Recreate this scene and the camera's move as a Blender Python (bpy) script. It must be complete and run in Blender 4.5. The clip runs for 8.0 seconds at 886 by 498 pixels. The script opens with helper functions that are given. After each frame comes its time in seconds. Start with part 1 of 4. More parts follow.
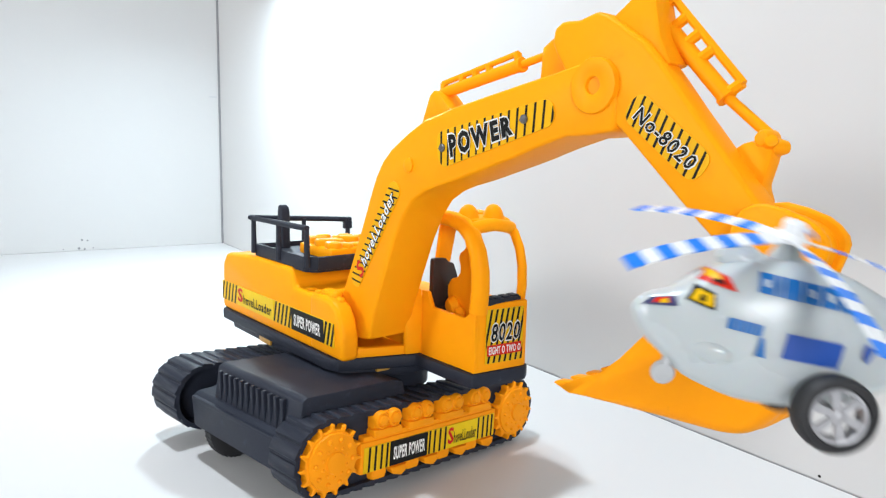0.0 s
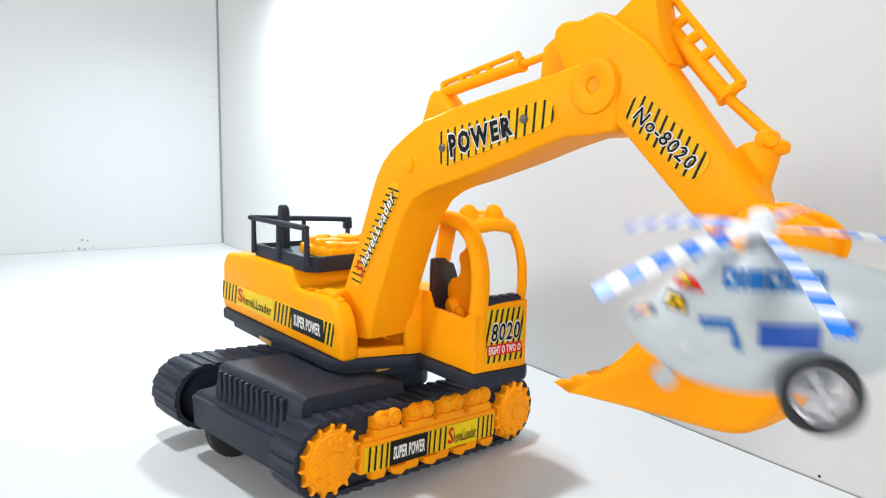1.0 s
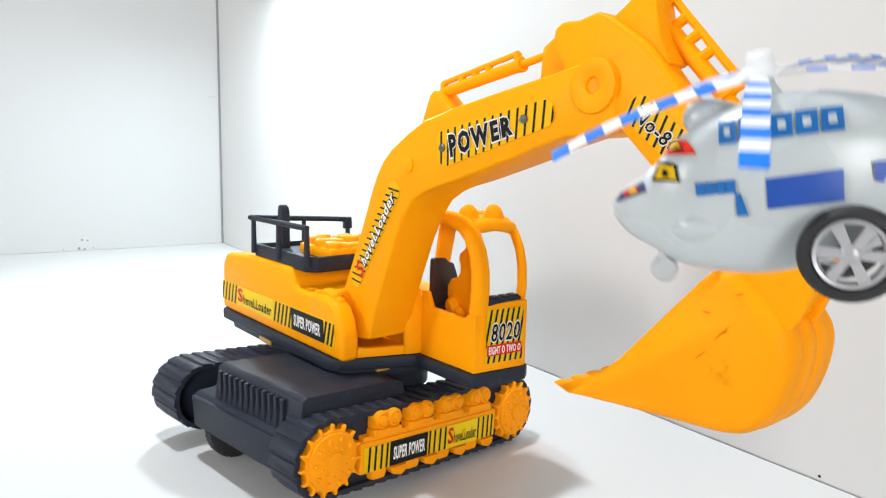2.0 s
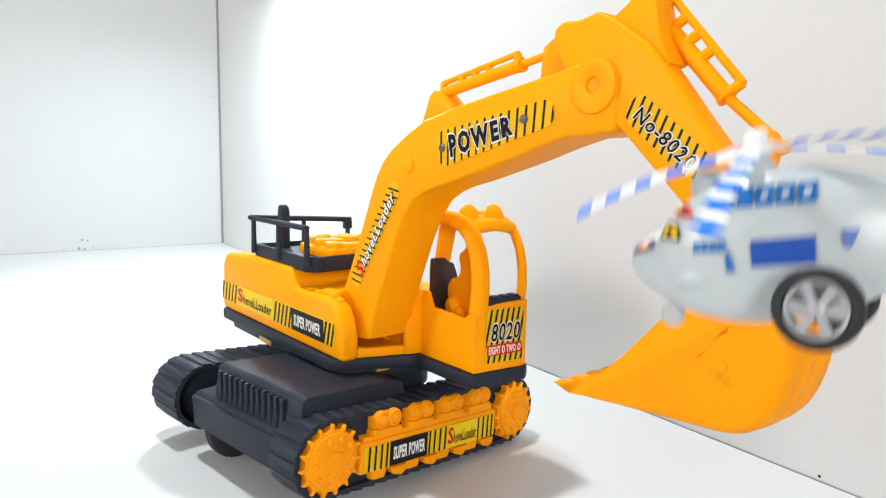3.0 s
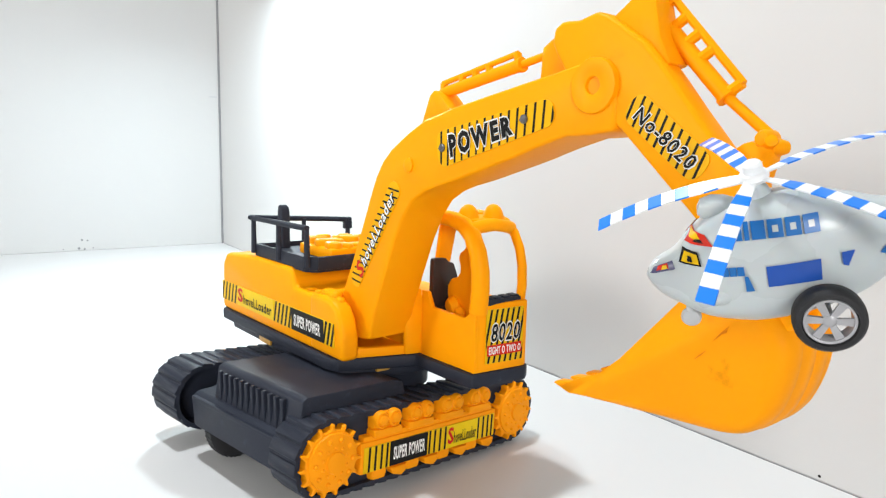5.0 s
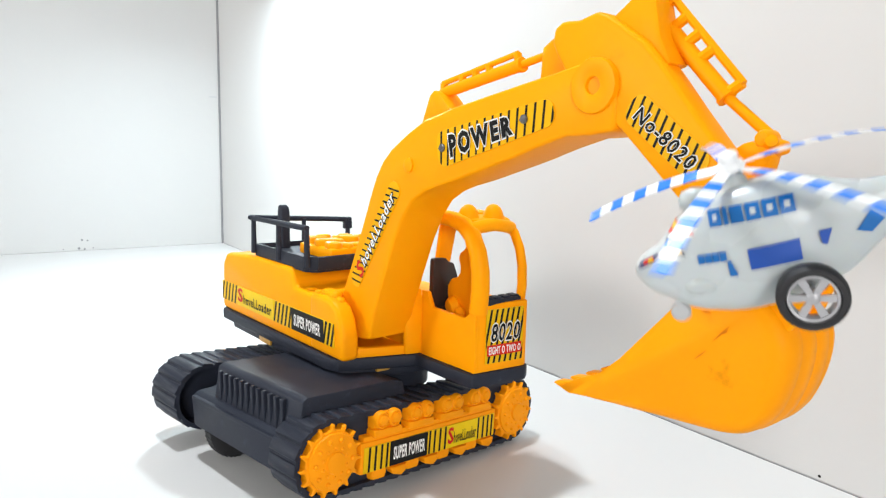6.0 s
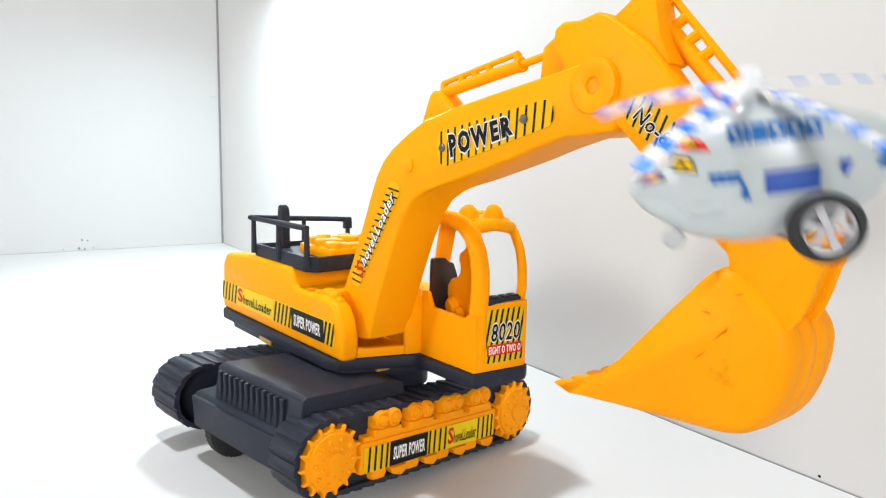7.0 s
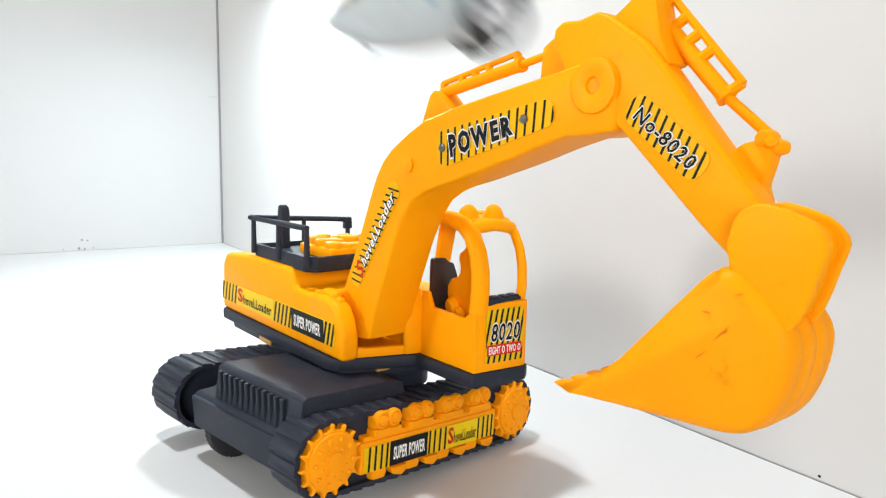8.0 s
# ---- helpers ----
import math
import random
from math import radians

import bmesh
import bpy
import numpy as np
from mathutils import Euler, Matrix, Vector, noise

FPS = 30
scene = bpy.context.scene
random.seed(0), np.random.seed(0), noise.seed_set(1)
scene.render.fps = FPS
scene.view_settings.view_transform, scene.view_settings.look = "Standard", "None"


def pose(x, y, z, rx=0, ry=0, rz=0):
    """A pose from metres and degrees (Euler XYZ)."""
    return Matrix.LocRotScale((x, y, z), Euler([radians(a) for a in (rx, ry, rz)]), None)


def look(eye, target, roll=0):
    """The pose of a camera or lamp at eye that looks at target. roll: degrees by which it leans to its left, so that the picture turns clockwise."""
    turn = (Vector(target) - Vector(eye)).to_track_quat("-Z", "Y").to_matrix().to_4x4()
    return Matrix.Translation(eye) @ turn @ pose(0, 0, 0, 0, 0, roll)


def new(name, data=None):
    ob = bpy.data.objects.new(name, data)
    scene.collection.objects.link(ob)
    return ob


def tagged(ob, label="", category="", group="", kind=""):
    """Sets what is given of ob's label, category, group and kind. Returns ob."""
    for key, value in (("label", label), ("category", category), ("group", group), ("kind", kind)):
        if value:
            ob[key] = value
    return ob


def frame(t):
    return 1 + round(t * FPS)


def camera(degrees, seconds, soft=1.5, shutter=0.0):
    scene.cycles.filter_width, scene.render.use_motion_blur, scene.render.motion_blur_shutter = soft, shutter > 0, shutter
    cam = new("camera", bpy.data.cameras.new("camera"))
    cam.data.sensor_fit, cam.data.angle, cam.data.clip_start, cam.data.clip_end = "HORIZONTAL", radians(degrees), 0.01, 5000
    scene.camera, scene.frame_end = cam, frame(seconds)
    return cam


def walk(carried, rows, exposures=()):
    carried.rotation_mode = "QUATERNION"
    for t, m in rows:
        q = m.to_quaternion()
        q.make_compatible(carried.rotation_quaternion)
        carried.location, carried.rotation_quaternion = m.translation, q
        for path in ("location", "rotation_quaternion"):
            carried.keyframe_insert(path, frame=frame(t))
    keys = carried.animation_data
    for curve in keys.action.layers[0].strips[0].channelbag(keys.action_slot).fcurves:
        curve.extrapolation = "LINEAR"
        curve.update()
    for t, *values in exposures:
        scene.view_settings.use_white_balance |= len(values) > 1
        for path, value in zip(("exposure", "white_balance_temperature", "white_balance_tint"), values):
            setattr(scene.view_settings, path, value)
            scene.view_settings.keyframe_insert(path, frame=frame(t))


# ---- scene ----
cam = camera(65.45, 8.0, soft=1.25, shutter=1.4)
EYE = (0.0, 0.0, 0.18)
AIM = (-0.8192, 0.5564, 0.0412)
walk(cam, [(0.0, look(EYE, AIM, 1.21)), (8.0, look(EYE, AIM, 1.21))], exposures=[(0.0, 0.18, 6150, 10), (1.5, 0.19, 6300, 10), (4.0, 0.21, 6400, 10), (8.0, 0.24, 6450, 10)])

# ---------------------------------------------------------------- light
world = bpy.data.worlds.new("room_light")
scene.world = world
world.use_nodes = True
wn = world.node_tree.nodes
sky = wn.new("ShaderNodeTexSky")
sky.sky_type = "NISHITA"
sky.sun_disc = False
sky.sun_elevation = radians(40)
sky.sun_rotation = radians(120)
wn["Background"].inputs["Strength"].default_value = 0.1
world.node_tree.links.new(sky.outputs["Color"], wn["Background"].inputs["Color"])


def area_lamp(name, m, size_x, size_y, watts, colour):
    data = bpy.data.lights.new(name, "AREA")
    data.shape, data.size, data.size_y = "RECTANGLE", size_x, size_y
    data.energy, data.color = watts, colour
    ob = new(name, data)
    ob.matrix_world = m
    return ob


# added unseen lamps: over the boards, high in their corner, two camera-side fills
area_lamp("added_overhead_light", look((-0.46, 0.07, 0.92), (-0.44, 0.10, 0)), 0.05, 0.05, 5.2, (0.93, 0.98, 1.0))
area_lamp("added_corner_light", look((-0.89, 0.29, 0.44), (-0.82, 0.28, 0.0)), 0.045, 0.045, 2.9, (0.80, 0.95, 1.0))
area_lamp("south_fill_light", look((-1.15, -2.38, 0.70), (-0.25, 0.2, 0.2)), 0.45, 0.45, 24, (1.0, 0.97, 0.93))
area_lamp("east_fill_light", look((2.38, -1.3, 0.85), (-0.25, 0.2, 0.2)), 0.8, 0.8, 38, (1.0, 0.985, 0.96))

# ---------------------------------------------------------------- materials


def material(name, colour, rough=0.4, metal=0.0, vary=0.08, grain=900.0, bump=0.02, spots=0.0, spec=0.5, sub=0.0, coarse=35.0, scuff=0.45):
    mat = bpy.data.materials.new(name)
    mat.use_nodes = True
    nt = mat.node_tree
    n, l = nt.nodes, nt.links
    b = n["Principled BSDF"]
    b.inputs["Metallic"].default_value = metal
    b.inputs["Specular IOR Level"].default_value = spec
    if sub:
        b.inputs["Subsurface Weight"].default_value = sub
        b.inputs["Subsurface Radius"].default_value = (0.004, 0.002, 0.001)
    co = n.new("ShaderNodeTexCoord")
    big = n.new("ShaderNodeTexNoise")
    big.inputs["Scale"].default_value = coarse
    big.inputs["Detail"].default_value = 4
    fine = n.new("ShaderNodeTexNoise")
    fine.inputs["Scale"].default_value = grain
    fine.inputs["Detail"].default_value = 3
    l.new(co.outputs["Object"], big.inputs["Vector"])
    l.new(co.outputs["Object"], fine.inputs["Vector"])
    mix = n.new("ShaderNodeMix")
    mix.data_type = "RGBA"
    mix.inputs["A"].default_value = (*[c * (1 - vary) for c in colour], 1)
    mix.inputs["B"].default_value = (*[min(1, c * (1 + vary)) for c in colour], 1)
    l.new(big.outputs["Fac"], mix.inputs["Factor"])
    last = mix.outputs["Result"]
    if spots:
        # scuffs and grime
        sp = n.new("ShaderNodeTexNoise")
        sp.inputs["Scale"].default_value = coarse * 2.3
        sp.inputs["Detail"].default_value = 8
        sp.inputs["Roughness"].default_value = 0.7
        l.new(co.outputs["Object"], sp.inputs["Vector"])
        ramp = n.new("ShaderNodeValToRGB")
        ramp.color_ramp.elements[0].position = 0.62
        ramp.color_ramp.elements[1].position = 0.78
        l.new(sp.outputs["Fac"], ramp.inputs["Fac"])
        amount = n.new("ShaderNodeMath")
        amount.operation = "MULTIPLY"
        amount.inputs[1].default_value = spots
        l.new(ramp.outputs["Color"], amount.inputs[0])
        dirt = n.new("ShaderNodeMix")
        dirt.data_type = "RGBA"
        dirt.inputs["B"].default_value = (*[c * scuff for c in colour], 1)
        l.new(amount.outputs[0], dirt.inputs["Factor"])
        l.new(last, dirt.inputs["A"])
        last = dirt.outputs["Result"]
    l.new(last, b.inputs["Base Color"])
    rr = n.new("ShaderNodeMapRange")
    rr.inputs["To Min"].default_value = max(0.02, rough - 0.08)
    rr.inputs["To Max"].default_value = min(1, rough + 0.08)
    l.new(big.outputs["Fac"], rr.inputs["Value"])
    l.new(rr.outputs["Result"], b.inputs["Roughness"])
    if bump:
        bp = n.new("ShaderNodeBump")
        bp.inputs["Strength"].default_value = bump
        bp.inputs["Distance"].default_value = 0.001
        l.new(fine.outputs["Fac"], bp.inputs["Height"])
        l.new(bp.outputs["Normal"], b.inputs["Normal"])
    return mat


ORANGE = material("orange_plastic", (0.98, 0.36, 0.0010), 0.42, vary=0.03, grain=700, bump=0.02, spots=0.18, sub=0.06, spec=0.07)
WORN = material("scuffed_orange_plastic", (0.98, 0.335, 0.0010), 0.46, vary=0.05, grain=900, bump=0.04, spots=0.9, sub=0.06, spec=0.08, coarse=24.0, scuff=0.4)
SCRATCH = material("brown_scratch", (0.72, 0.20, 0.004), 0.6, vary=0.2, bump=0, spec=0.1)
TAN = material("tan_plastic", (0.55, 0.30, 0.05), 0.4)
ORANGE_DULL = material("orange_track_plastic", (0.92, 0.32, 0.003), 0.45, vary=0.06, grain=900, bump=0.05, spots=0.2, spec=0.1)
BLACK = material("blue_black_plastic", (0.021, 0.025, 0.038), 0.52, vary=0.25, grain=1500, bump=0.08, spots=0.6, spec=0.18, scuff=3.6)
RUBBER = material("tyre_rubber", (0.012, 0.012, 0.014), 0.6, vary=0.2, grain=2500, bump=0.15)
SEAT = material("dark_brown_plastic", (0.026, 0.015, 0.012), 0.5, vary=0.2)
WHITE_WALL = material("white_wall_board", (0.53, 0.53, 0.525), 0.55, vary=0.015, grain=160, bump=0.05, coarse=4.0)
WHITE_FLOOR = material("white_floor_board", (0.62, 0.62, 0.62), 0.42, vary=0.015, grain=160, bump=0.04, coarse=5.0)
YELLOW = material("yellow_sticker_print", (0.76, 0.46, 0.006), 0.35, vary=0.03, bump=0, spec=0.08)
AMBER = material("amber_sticker_print", (0.82, 0.43, 0.004), 0.35, vary=0.03, bump=0, spec=0.08)
LEMON = material("lemon_sticker_print", (0.80, 0.55, 0.008), 0.35, vary=0.03, bump=0, spec=0.08)
INK = material("black_print", (0.012, 0.012, 0.012), 0.4, vary=0.1, bump=0, spec=0.08)
PRINT_WHITE = material("white_print", (0.82, 0.82, 0.80), 0.4, vary=0.02, bump=0, spec=0.08)
PRINT_RED = material("red_print", (0.62, 0.03, 0.015), 0.4, vary=0.05, bump=0, spec=0.08)
PRINT_BLUE = material("blue_print", (0.008, 0.07, 0.38), 0.35, vary=0.05, bump=0)
PRINT_NAVY = material("dark_violet_print", (0.05, 0.05, 0.14), 0.35, vary=0.1, bump=0)
PRINT_CYAN = material("cyan_blue_print", (0.004, 0.125, 0.40), 0.35, vary=0.05, bump=0)
BLADE_BLUE = material("blue_blade_paint", (0.006, 0.20, 0.80), 0.3, vary=0.04, bump=0)
HELI_WHITE = material("milky_white_plastic", (0.50, 0.545, 0.555), 0.28, vary=0.04, grain=500, bump=0.02, sub=0.15)
BLADE_WHITE = material("white_blade_plastic", (0.80, 0.82, 0.84), 0.3, vary=0.03, bump=0)
SILVER = material("silver_rim_plastic", (0.42, 0.42, 0.44), 0.35, metal=0.2, vary=0.08)
ROOM = material("off_white_room_paint", (0.62, 0.61, 0.59), 0.8, vary=0.04, grain=160, bump=0.05, coarse=2.0)
STEEL = material("dark_steel", (0.12, 0.12, 0.13), 0.35, metal=0.7)
GREY = material("grey_plastic", (0.45, 0.46, 0.47), 0.45, vary=0.05)
DARK = material("dark_gap_line", (0.22, 0.22, 0.23), 0.8, vary=0.1)

# ---------------------------------------------------------------- mesh helpers


def part(name, bm, mat, parent=None, label="", m=None, smooth=38):
    bmesh.ops.recalc_face_normals(bm, faces=bm.faces)
    me = bpy.data.meshes.new(name)
    bm.to_mesh(me)
    bm.free()
    me.materials.append(mat)
    if smooth:
        me.polygons.foreach_set("use_smooth", [True] * len(me.polygons))
        me.set_sharp_from_angle(angle=radians(smooth))
    ob = new(name, me)
    if parent is not None:
        ob.parent = parent
    if m is not None:
        ob.matrix_basis = m
    return tagged(ob, label)


def shared(name, like, parent, m=None):
    ob = new(name, like.data)
    ob.parent = parent
    if m is not None:
        ob.matrix_basis = m
    return ob


def soften(bm, geom, width, segments=2, angle=25):
    if width <= 0:
        return
    edges = [e for e in {e for f in geom for e in f.edges} if len(e.link_faces) == 2 and e.calc_face_angle(0) > radians(angle)]
    bmesh.ops.bevel(bm, geom=edges, offset=width, segments=segments, affect="EDGES", profile=0.5, clamp_overlap=True)


def prism(bm, pts, axis, a, b, bevel=0.0, segments=2, angle=25):
    """A solid from a flat outline, pushed from a to b along axis (x, y or z)."""
    def at(p, h):
        u, v = p
        return {"x": (h, u, v), "y": (u, h, v), "z": (u, v, h)}[axis]
    lo = [bm.verts.new(at(p, a)) for p in pts]
    hi = [bm.verts.new(at(p, b)) for p in pts]
    n = len(pts)
    faces = [bm.faces.new(lo), bm.faces.new(hi)]
    for i in range(n):
        faces.append(bm.faces.new((lo[i], lo[(i + 1) % n], hi[(i + 1) % n], hi[i])))
    bmesh.ops.recalc_face_normals(bm, faces=faces)
    soften(bm, faces, bevel, segments, angle)


def box(bm, x0, x1, y0, y1, z0, z1, bevel=0.0, segments=2):
    prism(bm, [(x0, y0), (x1, y0), (x1, y1), (x0, y1)], "z", z0, z1, bevel, segments)


def tube(bm, pts, r, seg=8, flat=1.0):
    """A round bar along points; r is one radius or one for each point."""
    rs = r if isinstance(r, (list, tuple)) else [r] * len(pts)
    P = [Vector(p) for p in pts]
    rings = []
    side = None
    for i, p in enumerate(P):
        d = (P[min(i + 1, len(P) - 1)] - P[max(i - 1, 0)]).normalized()
        if side is None:
            side = d.orthogonal().normalized()
        side = (side - d * side.dot(d)).normalized()
        up = d.cross(side)
        rings.append([bm.verts.new(p + rs[i] * (math.cos(k * 2 * math.pi / seg) * side + flat * math.sin(k * 2 * math.pi / seg) * up)) for k in range(seg)])
    for a, b in zip(rings, rings[1:]):
        for k in range(seg):
            bm.faces.new((a[k], a[(k + 1) % seg], b[(k + 1) % seg], b[k]))
    bm.faces.new(rings[0])
    bm.faces.new(rings[-1])


def lathe(bm, profile, origin, axis, seg=24):
    """Turns (radius, height) pairs round an axis through origin."""
    d = Vector(axis).normalized()
    s = d.orthogonal().normalized()
    u = d.cross(s)
    o = Vector(origin)
    rings = []
    for r, h in profile:
        if r < 1e-7:
            rings.append([bm.verts.new(o + d * h)])
        else:
            rings.append([bm.verts.new(o + d * h + r * (math.cos(k * 2 * math.pi / seg) * s + math.sin(k * 2 * math.pi / seg) * u)) for k in range(seg)])
    for a, b in zip(rings, rings[1:]):
        for k in range(seg):
            j = (k + 1) % seg
            if len(a) == 1 and len(b) == 1:
                continue
            if len(a) == 1:
                bm.faces.new((a[0], b[j], b[k]))
            elif len(b) == 1:
                bm.faces.new((a[k], a[j], b[0]))
            else:
                bm.faces.new((a[k], a[j], b[j], b[k]))
    closed = profile[0] == profile[-1]
    for ring in (rings[0], rings[-1]):
        if len(ring) > 2 and not closed:
            bm.faces.new(ring)


def arc(cx, cy, r, a0, a1, n):
    return [(cx + r * math.cos(radians(a0 + (a1 - a0) * i / n)), cy + r * math.sin(radians(a0 + (a1 - a0) * i / n))) for i in range(n + 1)]


def round_off(pts, n):
    """A smooth line through the points, n steps from each to the next."""
    out = []
    for i in range(len(pts) - 1):
        p0, p1, p2, p3 = [Vector(pts[min(max(k, 0), len(pts) - 1)]) for k in (i - 1, i, i + 1, i + 2)]
        for j in range(n):
            t = j / n
            v = 0.5 * (2 * p1 + (p2 - p0) * t + (2 * p0 - 5 * p1 + 4 * p2 - p3) * t * t + (3 * p1 - p0 - 3 * p2 + p3) * t ** 3)
            out.append((v.x, v.y))
    return out + [pts[-1]]


def frame_on(origin, right, up):
    """A flat frame on a surface: x to the right, y up, z out of it."""
    x = Vector(right).normalized()
    y = Vector(up)
    y = (y - x * y.dot(x)).normalized()
    z = x.cross(y)
    m = Matrix((x, y, z)).transposed().to_4x4()
    m.translation = origin
    return m


def words(text, width, height, fat=0.0, shear=0.0, space=1.12):
    """A bmesh of lettering in the built-in font, centred, of that width and height."""
    cu = bpy.data.curves.new("lettering", "FONT")
    cu.body, cu.offset, cu.shear = text, fat, shear
    cu.resolution_u = 2
    cu.space_character = space
    ob = bpy.data.objects.new("lettering", cu)
    scene.collection.objects.link(ob)
    bpy.context.view_layer.update()
    me = bpy.data.meshes.new_from_object(ob.evaluated_get(bpy.context.evaluated_depsgraph_get()))
    bpy.data.objects.remove(ob)
    bm = bmesh.new()
    bm.from_mesh(me)
    bpy.data.meshes.remove(me)
    xs = [v.co.x for v in bm.verts]
    ys = [v.co.y for v in bm.verts]
    sx, sy = width / (max(xs) - min(xs)), height / (max(ys) - min(ys))
    mx, my = (max(xs) + min(xs)) / 2, (max(ys) + min(ys)) / 2
    for v in bm.verts:
        v.co = ((v.co.x - mx) * sx, (v.co.y - my) * sy, 0)
    return bm


def shift(bm, x, y, z=0.0):
    for v in bm.verts:
        v.co += Vector((x, y, z))
    return bm


def outline_rounded(w, h, r, n=4):
    r = min(r, w / 2, h / 2)
    pts = []
    for cx, cy, a in ((w / 2 - r, -h / 2 + r, -90), (w / 2 - r, h / 2 - r, 0), (-w / 2 + r, h / 2 - r, 90), (-w / 2 + r, -h / 2 + r, 180)):
        pts += arc(cx, cy, r, a, a + 90, n)
    return pts


def clip_to(poly, hull):
    """The piece of poly inside a convex outline that runs anticlockwise."""
    for (ax, ay), (bx, by) in zip(hull, hull[1:] + hull[:1]):
        if abs(ax - bx) + abs(ay - by) < 1e-9:
            continue
        side = [(bx - ax) * (py - ay) - (by - ay) * (px - ax) for px, py in poly]
        out = []
        for i, p in enumerate(poly):
            q, s0, s1 = poly[(i + 1) % len(poly)], side[i], side[(i + 1) % len(poly)]
            if s0 >= 0:
                out.append(p)
            if (s0 >= 0) != (s1 >= 0):
                t = s0 / (s0 - s1)
                out.append((p[0] + (q[0] - p[0]) * t, p[1] + (q[1] - p[1]) * t))
        poly = out
        if len(poly) < 3:
            return []
    clean = []
    for p in poly:
        if not clean or math.hypot(p[0] - clean[-1][0], p[1] - clean[-1][1]) > 1e-6:
            clean.append(p)
    if len(clean) > 2 and math.hypot(clean[0][0] - clean[-1][0], clean[0][1] - clean[-1][1]) < 1e-6:
        clean.pop()
    return clean


def sticker(parent, m, w, h, r, base, stripes, lean, thick, writings=(), blocks=(), label="", taper=0.0, space=1.12):
    """A printed label: a thin plate, slanted black stripes (x places), blocks (x, y, w, h, material) and writings
    (text, x, y, w, h, material, fat, shear, rim). taper narrows it to its right."""
    def narrow(bm):
        for v in bm.verts:
            v.co.y *= 1 - taper * v.co.x / (w / 2)
        return bm
    bm = bmesh.new()
    prism(bm, outline_rounded(w, h, r), "z", -0.0002, 0.00025)
    narrow(bm)
    plate = part("sticker", bm, base, digger, label, parent.matrix_basis @ m)
    hull = outline_rounded(w - 0.0004, h - 0.0004, r)
    for x in stripes:
        bar = clip_to([(x - lean / 2 - thick / 2, -h / 2), (x - lean / 2 + thick / 2, -h / 2), (x + lean / 2 + thick / 2, h / 2), (x + lean / 2 - thick / 2, h / 2)], hull)
        if len(bar) > 2:
            bm = bmesh.new()
            prism(bm, bar, "z", 0.0002, 0.0004)
            narrow(bm)
            part("stripe", bm, INK, plate, smooth=0)
    for x, y, bw, bh, mat in blocks:
        bm = bmesh.new()
        prism(bm, outline_rounded(bw, bh, 0.0004), "z", 0.0002, 0.00048)
        shift(bm, x, y)
        part("printed_panel", bm, mat, plate)
    for text, x, y, tw, th, mat, fat, shear, rim in writings:
        if rim is not None:
            bm = words(text, tw * 1.035, th * 1.16, fat + 0.04, shear, space)
            part("lettering_rim", narrow(shift(bm, x, y, 0.00055)), rim, plate, smooth=0)
        bm = words(text, tw, th, fat, shear, space)
        part("lettering", narrow(shift(bm, x, y, 0.00075)), mat, plate, smooth=0)
    return plate


# ---------------------------------------------------------------- the white corner
# Two white boards stand on a white floor, inside an added larger room out of view.
WALL_X, WALL_Y = -1.315, 0.3855
bm = bmesh.new()
box(bm, -2.4, 2.4, -2.4, 1.6, -0.02, 0.0)
tagged(part("floor", bm, WHITE_FLOOR, smooth=0), "smooth white floor board with faint stains", "floor", kind="structure")
bm = bmesh.new()
box(bm, WALL_X - 0.012, WALL_X, -1.6, WALL_Y, 0.0, 0.60, 0.001)
tagged(part("wall_west", bm, WHITE_WALL, smooth=0), "plain white upright wall board", "wall", kind="structure")
bm = bmesh.new()
box(bm, WALL_X - 0.012, 0.9, WALL_Y, WALL_Y + 0.012, 0.0, 0.47, 0.001)
tagged(part("wall_north", bm, WHITE_WALL, smooth=0), "plain white upright wall board with faint smudges", "wall", kind="structure")
# unseen room added to bounce light; its openings only serve the fill lamps
bm = bmesh.new()
box(bm, 2.4, 2.42, -2.4, -1.75, 0.0, 2.3)
box(bm, 2.4, 2.42, -0.85, 1.62, 0.0, 2.3)
box(bm, 2.4, 2.42, -1.75, -0.85, 0.0, 0.4)
box(bm, 2.4, 2.42, -1.75, -0.85, 1.3, 2.3)
tagged(part("wall_1", bm, ROOM, smooth=0), "plain off-white unseen room wall with an added opening", "wall", kind="structure")
bm = bmesh.new()
box(bm, -2.42, -2.4, -2.4, 1.62, -0.02, 2.3)
tagged(part("wall_2", bm, ROOM, smooth=0), "plain off-white unseen room wall", "wall", kind="structure")
bm = bmesh.new()
box(bm, -2.42, 2.42, 1.6, 1.62, -0.02, 2.3)
tagged(part("wall_3", bm, ROOM, smooth=0), "plain off-white unseen room wall", "wall", kind="structure")
bm = bmesh.new()
box(bm, -2.42, -1.45, -2.42, -2.4, 0.0, 2.3)
box(bm, -0.85, 2.42, -2.42, -2.4, 0.0, 2.3)
box(bm, -1.45, -0.85, -2.42, -2.4, 0.0, 0.4)
box(bm, -1.45, -0.85, -2.42, -2.4, 1.0, 2.3)
tagged(part("wall_south", bm, ROOM, smooth=0), "plain off-white unseen room wall with a small added opening", "wall", kind="structure")
bm = bmesh.new()
box(bm, -2.42, 2.42, -2.42, 1.62, 2.3, 2.32)
tagged(part("ceiling", bm, ROOM, smooth=0), "plain off-white unseen ceiling", "ceiling", kind="structure")
